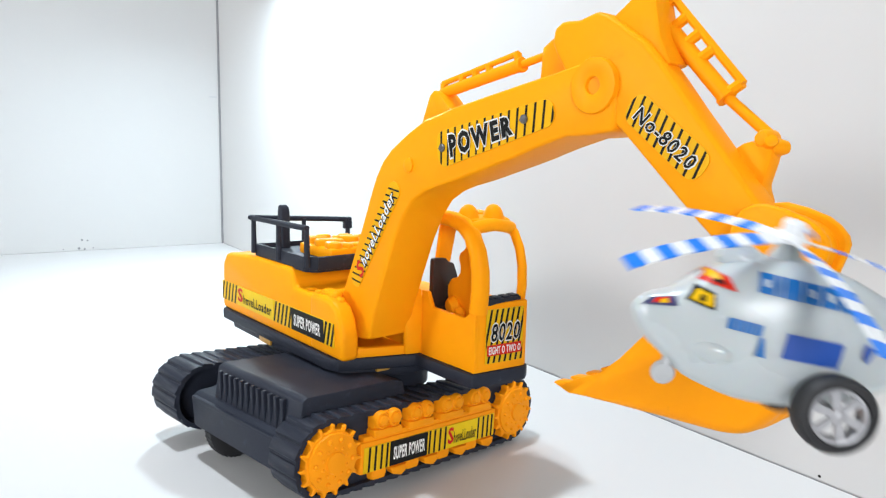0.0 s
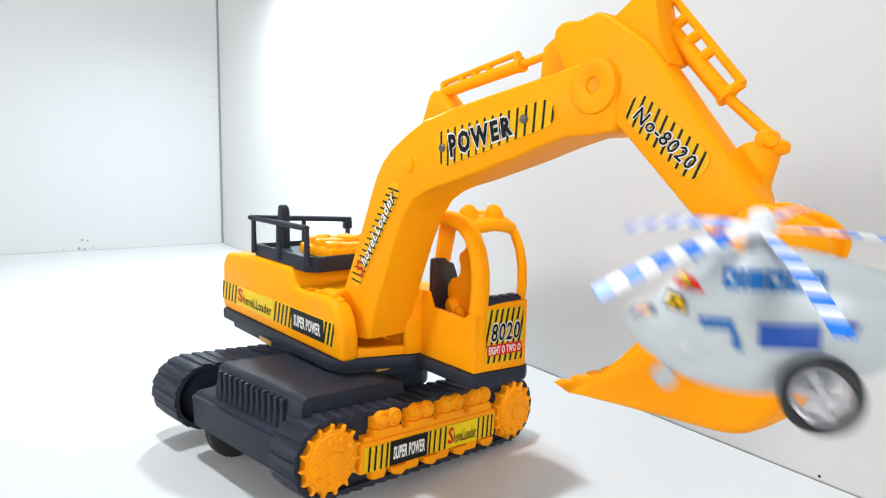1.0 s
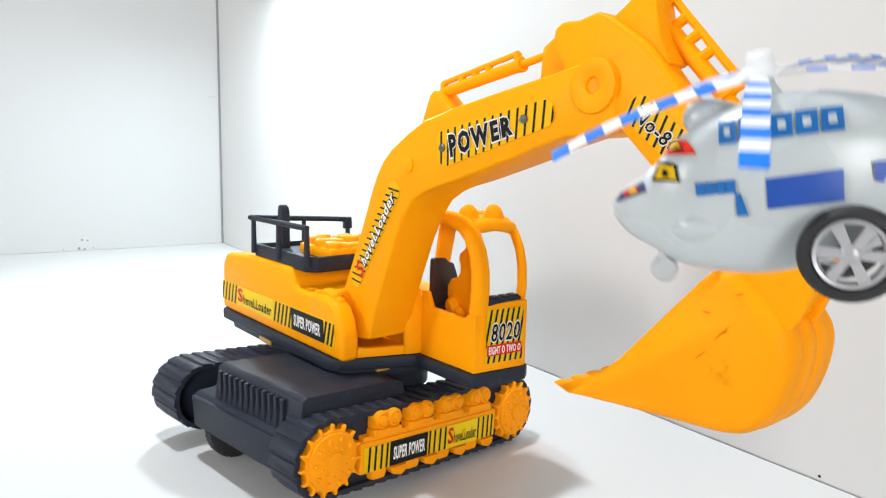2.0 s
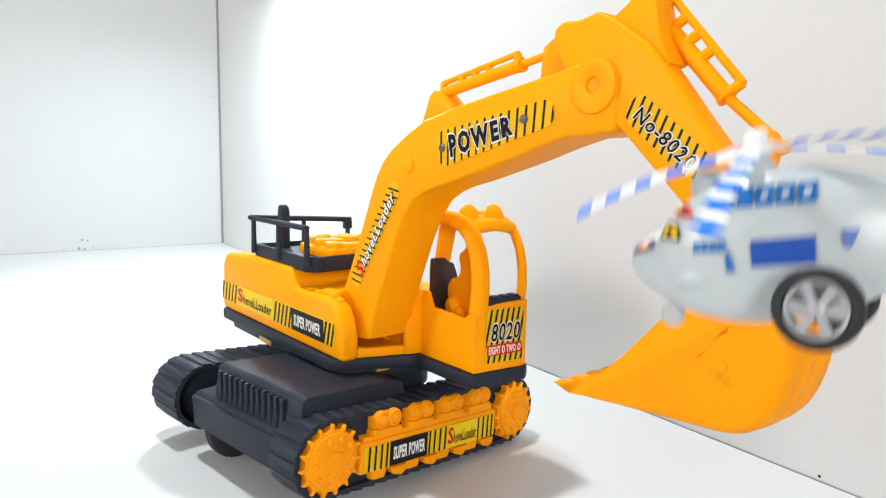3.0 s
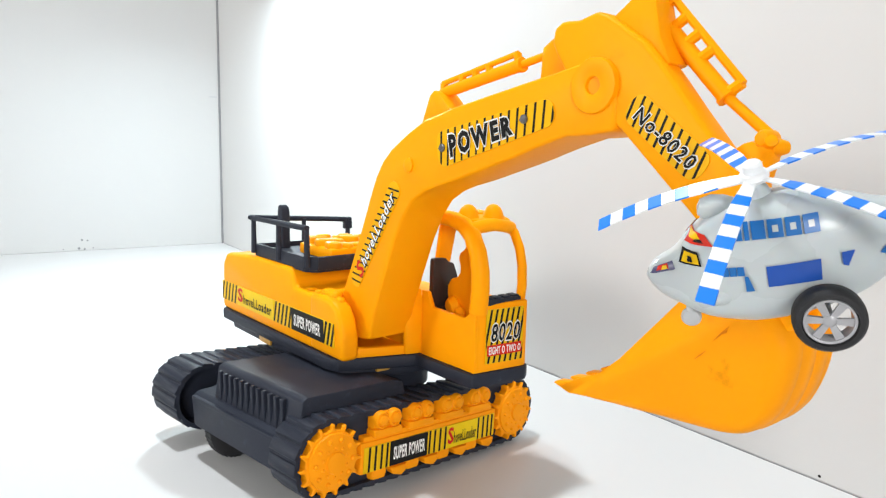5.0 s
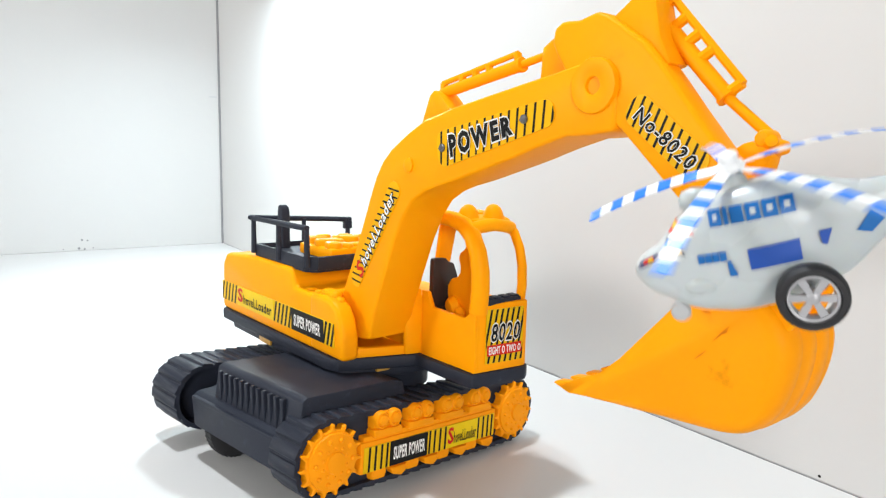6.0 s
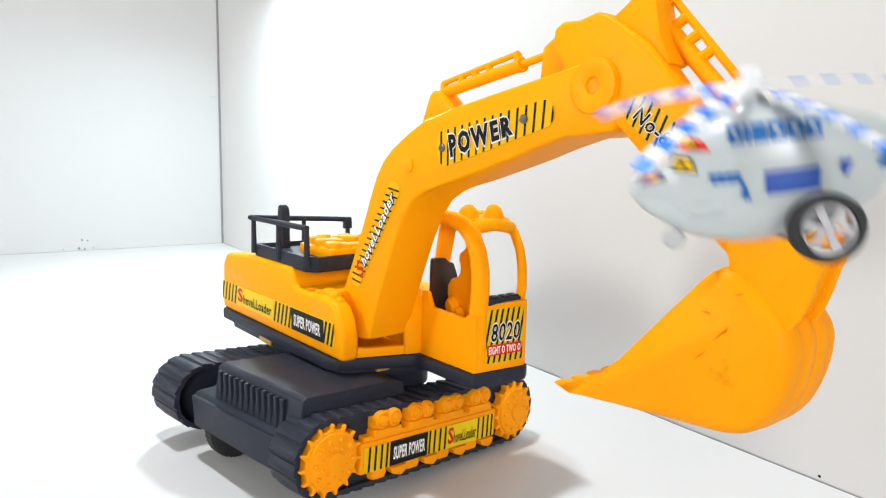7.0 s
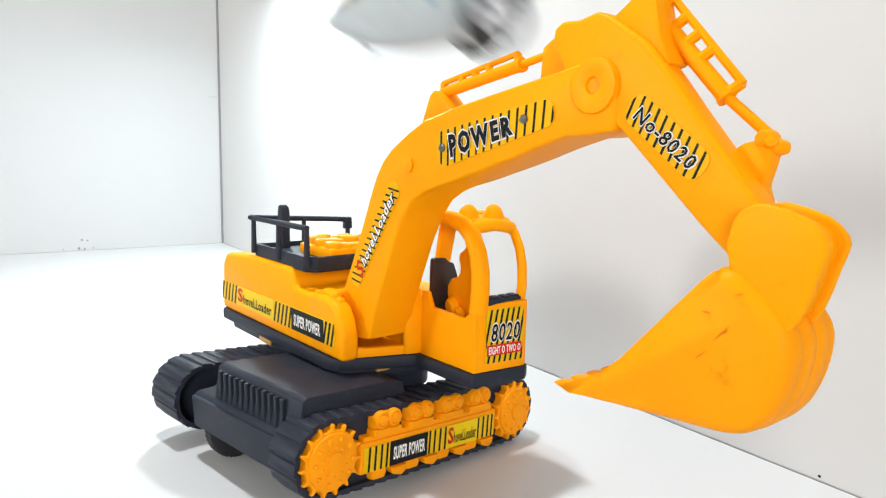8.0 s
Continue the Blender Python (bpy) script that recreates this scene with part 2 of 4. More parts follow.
# open joints of the boards, where they meet
bm = bmesh.new()
tube(bm, [(WALL_X + 0.0015, WALL_Y - 0.0015, 0.0), (WALL_X + 0.0015, WALL_Y - 0.0015, 0.46)], 0.0022, 6)
tagged(part("trim_corner", bm, DARK), "thin dark joint between the wall boards", "joint", kind="structure")
bm = bmesh.new()
tube(bm, [(WALL_X, WALL_Y - 0.0002, 0.0), (0.9, WALL_Y - 0.0002, 0.0)], 0.0004, 6)
tagged(part("trim_floor", bm, DARK), "thin dark joint between floor and wall", "joint", kind="structure")
# specks on the boards, and a short scratch by the corner
for y, z, r in ((0.1454, 0.0185, 0.0020), (0.1540, 0.0171, 0.0016), (0.1404, 0.0042, 0.0022), (0.1490, 0.0027, 0.0018), (0.1166, 0.0037, 0.0012), (0.1622, 0.0040, 0.0012)):
    bm = bmesh.new()
    lathe(bm, [(r, 0.0), (r * 0.7, 0.0004), (0, 0.0005)], (WALL_X, y, z), (1, 0, 0), 8)
    part("speck", bm, DARK, bpy.data.objects["wall_west"])
bm = bmesh.new()
box(bm, WALL_X - 0.001, WALL_X + 0.0006, 0.3660, 0.3800, 0.2712, 0.2734)
part("scratch", bm, GREY, bpy.data.objects["wall_west"])
bm = bmesh.new()
lathe(bm, [(0.0009, 0.0), (0.0007, 0.0003), (0, 0.0004)], (-0.184, WALL_Y, 0.0031), (0, -1, 0), 8)
part("speck", bm, INK, bpy.data.objects["wall_north"])

# ---------------------------------------------------------------- the toy excavator
# Its own space: x to the front of the upper body, y to the driver's left, z up; the tracks lie across, along y.
digger = new("toy_excavator")
digger.matrix_basis = pose(-0.36, 0.20, 0.0, 0, 0, 5)
tagged(digger, "orange and black plastic toy excavator standing on a white floor", "toy excavator")
TRACK_R, TRACK_Z, TRACK_HALF = 0.0194, 0.0225, 0.0690
UNDER = pose(0.0037, -0.0095, 0.0258, -4.2, -1.2, 6.0) @ pose(0, 0, -TRACK_Z)


def loop_point(s, r):
    """A point of the track's loop and its outward angle, s metres along it at radius r."""
    straight = 2 * TRACK_HALF
    bend = math.pi * TRACK_R
    s %= 2 * (straight + bend)
    if s < straight:
        return -TRACK_HALF + s, TRACK_Z + r, 90
    s -= straight
    if s < bend:
        a = 90 - 180 * s / bend
        return TRACK_HALF + r * math.cos(radians(a)), TRACK_Z + r * math.sin(radians(a)), a
    s -= bend
    if s < straight:
        return TRACK_HALF - s, TRACK_Z - r, -90
    s -= straight
    a = -90 - 180 * s / bend
    return -TRACK_HALF + r * math.cos(radians(a)), TRACK_Z + r * math.sin(radians(a)), a


def make_track(x0, x1):
    bm = bmesh.new()
    total = 2 * (2 * TRACK_HALF + math.pi * TRACK_R)
    n = 88
    rings = []
    for i in range(n):
        s = total * i / n
        y0, z0, _ = loop_point(s, TRACK_R)
        y1, z1, _ = loop_point(s, TRACK_R - 0.0022)
        rings.append([bm.verts.new((x0, y0, z0)), bm.verts.new((x1, y0, z0)), bm.verts.new((x1, y1, z1)), bm.verts.new((x0, y1, z1))])
    for a, b in zip(rings, rings[1:] + rings[:1]):
        for k in range(4):
            bm.faces.new((a[k], a[(k + 1) % 4], b[(k + 1) % 4], b[k]))
    belt = part("track", bm, BLACK, digger, "ribbed blue-black plastic track belt", UNDER)
    bm = bmesh.new()
    wall = [loop_point(total * i / 60, TRACK_R - 0.002)[:2] for i in range(60)]
    prism(bm, wall, "x", x0 + 0.016, x0 + 0.019)
    part("track_wall", bm, BLACK, belt)
    count = 50
    first = None
    for i in range(count):
        y, z, a = loop_point(total * i / count, TRACK_R)
        m = pose((x0 + x1) / 2, y, z, a - 90, 0, 0)
        if first is None:
            bm = bmesh.new()
            w = (x1 - x0) / 2
            prism(bm, [(-0.0034, -0.0006), (0.0034, -0.0006), (0.0031, 0.0003), (0.0004, 0.0007), (-0.0027, 0.0010)], "x", -w, w, 0.0002, 1)
            first = part("track_pad", bm, BLACK, belt, m=m)
        else:
            shared("track_pad", first, belt, m)


make_track(0.0310, 0.0535)
make_track(-0.1060, -0.0735)

# chassis between the tracks, with a ribbed end plate
bm = bmesh.new()
prism(bm, [(-0.0790, 0.0290), (-0.0770, 0.0490), (-0.0740, 0.0508), (-0.0180, 0.0516), (-0.0120, 0.0500), (-0.0080, 0.0400), (-0.0080, 0.0290)], "x", -0.0450, 0.0405, 0.0012)
prism(bm, [(-0.0815, 0.0100), (-0.0840, 0.0280), (-0.0800, 0.0310), (-0.060, 0.0330), (0.010, 0.0330), (0.030, 0.0290), (0.052, 0.0220), (0.078, 0.0140), (0.078, 0.0090)], "x", -0.0630, 0.0310, 0.0012)
prism(bm, [(-0.0700, 0.0120), (-0.0720, 0.0300), (-0.055, 0.0420), (0.002, 0.0420), (0.022, 0.0330), (0.045, 0.0230), (0.065, 0.0160), (0.065, 0.0120)], "x", -0.0640, 0.0312, 0.0008)
chassis = part("chassis", bm, BLACK, digger, "blue-black plastic chassis with a ribbed end plate", UNDER)
rib = None
for i in range(12):
    m = pose(-0.0375 + 0.0058 * i, -0.0782, 0.0395, 5.5, 0, 0)
    if rib is None:
        bm = bmesh.new()
        box(bm, -0.0012, 0.0012, -0.0016, 0.001, -0.0085, 0.0080, 0.0004, 1)
        rib = part("rib", bm, BLACK, chassis, m=m)
    else:
        shared("rib", rib, chassis, m)
bm = bmesh.new()
box(bm, -0.0600, 0.0290, -0.0850, -0.0820, 0.0270, 0.0292, 0.0004)
part("ledge", bm, BLACK, chassis)

# hidden drive wheels that carry the toy
for wx in (-0.035,):
    bm = bmesh.new()
    lathe(bm, [(0.004, -0.0045), (0.0152, -0.0045), (0.0178, -0.0035), (0.0178, 0.0035), (0.0152, 0.0045), (0.004, 0.0045)], (0, 0, 0), (1, 0, 0), 28)
    for k in range(40):
        a = k * 2 * math.pi / 40
        tube(bm, [(-0.0036, 0.0178 * math.cos(a), 0.0178 * math.sin(a)), (0.0036, 0.0178 * math.cos(a), 0.0178 * math.sin(a))], 0.0005, 4)
    wheel = part("drive_wheel", bm, RUBBER, digger, "small ridged black rubber drive wheel", pose(wx, -0.0782, 0.0183, 0, 0, 6))
    bm = bmesh.new()
    lathe(bm, [(0.0, -0.0052), (0.0065, -0.005), (0.0065, 0.005), (0.0, 0.0052)], (0, 0, 0), (1, 0, 0), 16)
    part("wheel_hub", bm, GREY, wheel)


def make_sprocket(x, y, out):
    bm = bmesh.new()
    n = 15
    pts = []
    for k in range(n):
        a = k * 360 / n
        for r, da in ((0.0152, 0.2), (0.0152, 0.56), (0.0184, 0.66), (0.0178, 0.84), (0.0152, 0.96)):
            pts.append((r * math.cos(radians(a + da * 360 / n)), r * math.sin(radians(a + da * 360 / n))))
    prism(bm, pts, "x", -0.0035, 0.0022, 0.0005, 1)
    lathe(bm, [(0.0143, 0.002), (0.0138, 0.0034), (0.0105, 0.0042), (0.0055, 0.0046), (0.005, 0.0056), (0.0, 0.0060)], (0, 0, 0), (1, 0, 0), 30)
    ob = part("sprocket", bm, ORANGE_DULL, digger, "orange toothed sprocket wheel with studs", UNDER @ pose(x, y, TRACK_Z, 0, 0, 0 if out > 0 else 180))
    stud = None
    for k in range(10):
        for rr, sz in ((0.0108, 1.0), (0.0072, 0.75)):
            a = radians(k * 36 + (18 if sz < 1 else 0))
            m = Matrix.Translation((0.0042, rr * math.cos(a), rr * math.sin(a))) @ Matrix.Diagonal((sz, sz, sz, 1))
            if stud is None:
                bm = bmesh.new()
                lathe(bm, [(0.0013, -0.0006), (0.0012, 0.0006), (0.0007, 0.0011), (0.0, 0.0012)], (0, 0, 0), (1, 0, 0), 8)
                stud = part("stud", bm, ORANGE_DULL, ob, m=m)
            else:
                shared("stud", stud, ob, m)
    return ob


for y in (-TRACK_HALF, TRACK_HALF):
    make_sprocket(0.0535, y, 1)
    make_sprocket(-0.106, y, -1)


def make_side_frame(x, out):
    base = UNDER @ pose(x, 0, 0, 0, 0, 0 if out > 0 else 180)
    bm = bmesh.new()
    prism(bm, [(-0.0515, 0.0105), (0.0515, 0.0105), (0.0515, 0.0270), (-0.0515, 0.0270)], "x", -0.010, 0.0010, 0.0012)
    box(bm, -0.010, 0.0, -0.049, 0.049, 0.026, 0.0295, 0.0008)
    fr = part("side_frame", bm, ORANGE_DULL, digger, "orange plastic roller frame with a printed sticker", base)
    for k in range(4):
        yk = -0.0345 + 0.0235 * k
        bm = bmesh.new()
        box(bm, -0.008, 0.0022, yk - 0.0095, yk + 0.0095, 0.0285, 0.0325, 0.0012)
        box(bm, -0.008, 0.0005, yk - 0.0090, yk + 0.0090, 0.0310, 0.0415, 0.0026)
        part("roller_housing", bm, ORANGE_DULL, fr)
        for s in (-1, 1):
            bm = bmesh.new()
            lathe(bm, [(0.0047, -0.004), (0.0047, 0.0012), (0.0041, 0.0022), (0.0034, 0.0024), (0.0030, 0.0019), (0.0024, 0.0030), (0.0, 0.0036)], (0.0, yk + s * 0.0043, 0.0370), (1, 0, 0), 20)
            part("carrier_roller", bm, ORANGE_DULL, fr)
    for k in range(4):
        yk = -0.039 + 0.0235 * k
        bm = bmesh.new()
        lathe(bm, [(0.0056, -0.006), (0.0056, 0.0002), (0.0046, 0.0018), (0.0, 0.0022)], (-0.0030, yk + 0.002, 0.0082), (1, 0, 0), 20)
        part("bottom_roller", bm, ORANGE_DULL, fr)
        bm = bmesh.new()
        prism(bm, [(yk + 0.009, 0.0095), (yk + 0.020, 0.0095), (yk + 0.0195, 0.0060), (yk + 0.0165, 0.0040), (yk + 0.0105, 0.0058)], "x", -0.006, 0.0004, 0.0006)
        part("guard", bm, ORANGE_DULL, fr)
    return fr


frame_near = make_side_frame(0.0545, 1)
make_side_frame(-0.107, -1)
m = frame_on((0.0013, 0.0, 0.0180), (0, 1, 0), (0, 0, 1))
sticker(frame_near, m, 0.0995, 0.0132, 0.0003, YELLOW,
        [-0.0462, -0.0422, -0.0382, -0.0345, 0.0005 - 0.0045, -0.0002, 0.0040, 0.0082, 0.0355, 0.0398, 0.0438, 0.0474], 0.0004, 0.0013,
        [("SUPER POWER", -0.0192, 0, 0.0225, 0.0072, PRINT_WHITE, 0.035, 0, None), ("hoveLLoader", 0.0240, -0.0010, 0.0185, 0.0068, INK, 0.02, 0, None),
         ("S", 0.0122, 0.0006, 0.0046, 0.0096, PRINT_RED, 0.03, 0, None)],
        [(-0.0192, 0, 0.0268, 0.0130, INK), (0.0218, 0, 0.0258, 0.0130, LEMON)], "yellow and black striped sticker with white and black words")

# turntable and the black rim under the body
bm = bmesh.new()
lathe(bm, [(0.026, -0.008), (0.029, -0.008), (0.029, 0.004), (0.025, 0.006), (0.025, 0.012)], (0.0, 0.0, 0.050), (0, 0, 1), 40)
part("turntable", bm, BLACK, digger, "black plastic turntable")
RIM = [(-0.1405, -0.040), (-0.1345, -0.0460), (0.013, -0.0460), (0.0215, -0.0435), (0.0375, -0.0015), (0.0790, -0.0015), (0.0850, -0.0005), (0.0900, 0.0335), (0.0865, 0.0385), (-0.1345, 0.0385), (-0.1405, 0.032)]
bm = bmesh.new()
prism(bm, RIM, "z", 0.0585, 0.0662, 0.0012)
prism(bm, [(-0.1320, -0.0340), (-0.1260, -0.0420), (0.0120, -0.0420), (0.0200, -0.0400), (0.0330, -0.0030), (0.0330, 0.0350), (-0.1320, 0.0350)], "z", 0.0530, 0.0590, 0.0015)
rim = part("base_rim", bm, BLACK, digger, "glossy black plastic base rim")
bm = bmesh.new()
box(bm, -0.078, -0.062, -0.0440, -0.0425, 0.0545, 0.0580, 0.0003)
part("latch", bm, TAN, rim, "small tan latch")
bm = bmesh.new()
box(bm, 0.027, 0.0292, -0.022, -0.006, 0.0570, 0.0600, 0.0003)
part("latch", bm, TAN, rim)

# body shell
bm = bmesh.new()
prism(bm, [(-0.1385, 0.0660), (-0.1370, 0.0990), (-0.1300, 0.1065), (-0.0900, 0.1100), (-0.0330, 0.1100), (-0.0290, 0.1060), (-0.0270, 0.0985), (-0.0050, 0.0985), (-0.0050, 0.0660)], "y", -0.0445, 0.0370, 0.0032, 3)
body = part("body", bm, ORANGE, digger, "glossy orange plastic body shell")
bm = bmesh.new()
prism(bm, [(-0.0080, 0.0660), (-0.0080, 0.0982), (0.0060, 0.0995), (0.0150, 0.0985), (0.0215, 0.0950), (0.0262, 0.0890), (0.0292, 0.0800), (0.0290, 0.0660)], "y", -0.0446, -0.0335, 0.0030, 3)
part("fender", bm, ORANGE, body)
bm = bmesh.new()
prism(bm, [(-0.006, 0.066), (-0.006, 0.098), (0.036, 0.098), (0.036, 0.066)], "y", 0.0005, 0.0368, 0.002)
part("cabin_base", bm, ORANGE, body)
bm = bmesh.new()
prism(bm, [(0.020, -0.0345), (0.0255, -0.0345), (0.0370, -0.0005), (0.0310, 0.0010)], "z", 0.0661, 0.0715, 0.0008)
part("front_sill", bm, ORANGE, body)
bm = bmesh.new()
prism(bm, [(0.0325, -0.0075), (0.0360, -0.0075), (0.0385, 0.0015), (0.0325, 0.0015)], "z", 0.0661, 0.1040, 0.0012)
part("front_cheek", bm, ORANGE, body)
bm = bmesh.new()
box(bm, -0.006, 0.021, -0.0340, 0.001, 0.0661, 0.0680)
part("slot_floor", bm, ORANGE, body)
for bx, by, bz, l, w, h in ((-0.0180, -0.0370, 0.0985, 0.0080, 0.0060, 0.0012), (-0.0070, -0.0385, 0.0985, 0.0050, 0.0050, 0.0018), (0.0060, -0.0375, 0.0990, 0.0150, 0.0070, 0.0034), (0.0150, -0.0375, 0.0975, 0.0060, 0.0050, 0.0020)):
    bm = bmesh.new()
    box(bm, bx - l / 2, bx + l / 2, by - w / 2, by + w / 2, bz - 0.004, bz + h, min(l, w, h + 0.004) * 0.42, 3)
    part("moulded_boss", bm, ORANGE, body)
m = frame_on((-0.0578, -0.04485, 0.0795), (1, 0, 0.0), (0, 0, 1))
sticker(body, m, 0.158, 0.0135, 0.0003, YELLOW, [-0.0770, -0.0715, -0.066, -0.0605, -0.0550, 0.0068, 0.0118, 0.0168, 0.0218, 0.0268, 0.0690, 0.0733, 0.0775], 0.0034, 0.0019,
        [("SUPER POWER", 0.0485, 0, 0.0320, 0.0072, PRINT_WHITE, 0.035, 0, None), ("hoveLLoader", -0.0195, -0.0010, 0.0430, 0.0066, INK, 0.02, 0, None),
         ("S", -0.0462, 0.0010, 0.0085, 0.0096, PRINT_RED, 0.03, 0, None)],
        [(0.0482, 0, 0.0385, 0.0130, INK), (-0.0235, 0, 0.0560, 0.0130, LEMON)], "long yellow and black striped sticker with words")

# luggage tray with its railing on the rear deck
bm = bmesh.new()
TR = [(-0.0840, -0.0410), (-0.0190, -0.0415), (-0.0130, -0.0360), (-0.0130, 0.0300), (-0.0840, 0.0300)]
prism(bm, TR, "z", 0.1085, 0.1150, 0.0008)
prism(bm, [(-0.0845, -0.0422), (-0.0190, -0.0425), (-0.0180, -0.0405), (-0.0845, -0.0402)], "z", 0.1100, 0.1180, 0.0004)
prism(bm, [(-0.0190, -0.0425), (-0.0120, -0.0360), (-0.0140, -0.0350), (-0.0200, -0.0405)], "z", 0.1100, 0.1180, 0.0004)
prism(bm, [(-0.0120, -0.0360), (-0.0120, 0.0305), (-0.0140, 0.0305), (-0.0140, -0.0350)], "z", 0.1100, 0.1180, 0.0004)
box(bm, -0.0860, -0.0840, -0.0420, 0.0305, 0.1100, 0.1180, 0.0004)
tray = part("tray", bm, BLACK, digger, "black plastic deck tray with a railing")
bm = bmesh.new()
tube(bm, [(-0.0880, 0.032, 0.1305), (-0.0890, -0.0435, 0.1350), (-0.0500, -0.0432, 0.1350), (-0.0140, -0.0424, 0.1350)], 0.0018, 8)
lathe(bm, [(0.0, -0.002), (0.0016, -0.001), (0.0019, 0.0), (0.0016, 0.001), (0.0, 0.002)], (-0.0892, -0.0437, 0.1350), (0, 0, 1), 10)
part("hand_rail", bm, BLACK, tray)
for px, py, top in ((-0.0865, -0.0428, 0.1350), (-0.0500, -0.0428, 0.1350), (-0.0150, -0.0420, 0.1350), (-0.0870, -0.0060, 0.1328), (-0.0870, 0.0290, 0.1308)):
    bm = bmesh.new()
    tube(bm, [(px, py, 0.1120), (px, py, top)], [0.0020, 0.0015], 8)
    part("railing_post", bm, BLACK, tray)
bm = bmesh.new()
box(bm, -0.0895, -0.0855, 0.0260, 0.0320, 0.1240, 0.1300, 0.0006)
part("filler_box", bm, BLACK, tray)
bm = bmesh.new()
prism(bm, [(-0.0850, 0.1130), (-0.0836, 0.1180), (-0.0830, 0.1395), (-0.0818, 0.1432), (-0.0796, 0.1434), (-0.0772, 0.1420), (-0.0760, 0.1390), (-0.0757, 0.1180), (-0.0745, 0.1130)], "y", -0.0278, -0.0218, 0.0012, 3)
part("exhaust_pipe", bm, BLACK, digger, "upright black exhaust pipe")
bm = bmesh.new()
box(bm, -0.0560, -0.0150, -0.0260, 0.0160, 0.1140, 0.1215, 0.002)
cover = part("engine_cover", bm, ORANGE, digger, "orange moulded engine cover with uneven cast lumps")
lumps = random.Random(5)
for i in range(15):
    x0 = -0.0545 + 0.0125 * (i % 3) + lumps.uniform(0, 0.003)
    y0 = -0.0245 + 0.0082 * (i // 3) + lumps.uniform(0, 0.003)
    w, d, h = lumps.uniform(0.008, 0.015), lumps.uniform(0.007, 0.010), lumps.uniform(0.0232, 0.0268) + 0.1
    bm = bmesh.new()
    prism(bm, [(x0, y0), (x0 + w * 0.6, y0 - 0.0012), (x0 + w, y0 + d * 0.4), (x0 + w * 0.85, y0 + d), (x0 + w * 0.2, y0 + d * 0.9)], "z", 0.1185, h, 0.0014, 2)
    part("cover_lump", bm, ORANGE, cover)

# boom
Y0, Y1 = -0.0310, -0.0035
BOOM = [(-0.006, 0.0800), (0.0062, 0.1000), (0.0165, 0.1195), (0.0265, 0.1400), (0.0340, 0.1560), (0.0398, 0.1675), (0.0455, 0.1750), (0.0525, 0.1808), (0.0670, 0.1891), (0.0803, 0.1950), (0.1010, 0.2000), (0.1680, 0.2122)]
BOOM += arc(0.1797, 0.2046, 0.0098, 110, -15, 8)
BOOM += [(0.1895, 0.1950), (0.1890, 0.1885), (0.1780, 0.1872), (0.1670, 0.1868), (0.1520, 0.1825), (0.1375, 0.1776), (0.1050, 0.1680), (0.0900, 0.1642), (0.0800, 0.1610), (0.0710, 0.1560), (0.0640, 0.1480), (0.0560, 0.1340), (0.0460, 0.1110), (0.0380, 0.0920), (0.0340, 0.0780), (0.0200, 0.0760)]
bm = bmesh.new()
prism(bm, BOOM, "y", Y0, Y1, 0.0018, 3, angle=35)
boom = part("boom", bm, ORANGE, digger, "glossy orange bent boom arm with stickers", smooth=30)
for y, d in ((Y0, -1), (Y1, 1)):
    bm = bmesh.new()
    lathe(bm, [(0.0100, -0.002), (0.0100, 0.0008), (0.0097, 0.0013), (0.0090, 0.0014), (0.0038, 0.0014), (0.0032, 0.0011), (0.0030, 0.0004), (0.0028, -0.0030), (0.0, -0.0030)], (0.1797, y, 0.2046), (0, d, 0), 30)
    part("pivot_boss", bm, ORANGE, boom)
bm = bmesh.new()
lathe(bm, [(0.0036, -0.001), (0.0036, 0.0010), (0.0028, 0.0014), (0.0, 0.0014)], (0.0690, Y0, 0.1735), (0, -1, 0), 18)
part("screw_boss", bm, ORANGE, boom)
m = frame_on((0.1264, Y0 - 0.0003, 0.1886), (0.975, 0, 0.222), (0, 0, 1))
sticker(boom, m, 0.0720, 0.0138, 0.0050, AMBER, [-0.0330 + 0.0049 * i for i in range(15)], 0.0034, 0.0011,
        [("POWER", -0.0065, 0.0, 0.0405, 0.0090, INK, 0.05, 0.0, PRINT_WHITE)], (), "yellow and black striped sticker with a large black word", 0.24, 1.3)
for sx in (-0.0318, 0.0205):
    bm = bmesh.new()
    lathe(bm, [(0.0019, 0.0), (0.0018, 0.0007), (0.0012, 0.0009), (0.0, 0.0009)], (0, 0, 0), (0, 0, 1), 14)
    box(bm, -0.0018, 0.0018, -0.0003, 0.0003, 0.0009, 0.0011)
    part("screw", bm, STEEL, boom, "small dark grey screw head", m @ pose(sx, 0.0005, 0.0005))
m = frame_on((0.0395, Y0 - 0.0003, 0.1355), (0.0400, 0, 0.0570), (-0.82, 0, 0.57))
sticker(boom, m, 0.0700, 0.0098, 0.0045, AMBER, [-0.0320 + 0.0042 * i for i in range(16)], -0.0050, 0.0010,
        [("hoveLLoader", 0.0050, -0.0005, 0.0480, 0.0058, PRINT_WHITE, 0.02, 0.2, INK), ("S", -0.0230, -0.0004, 0.0072, 0.0085, PRINT_RED, 0.03, 0.2, None)],
        (), "narrow striped sticker with white slanted words")

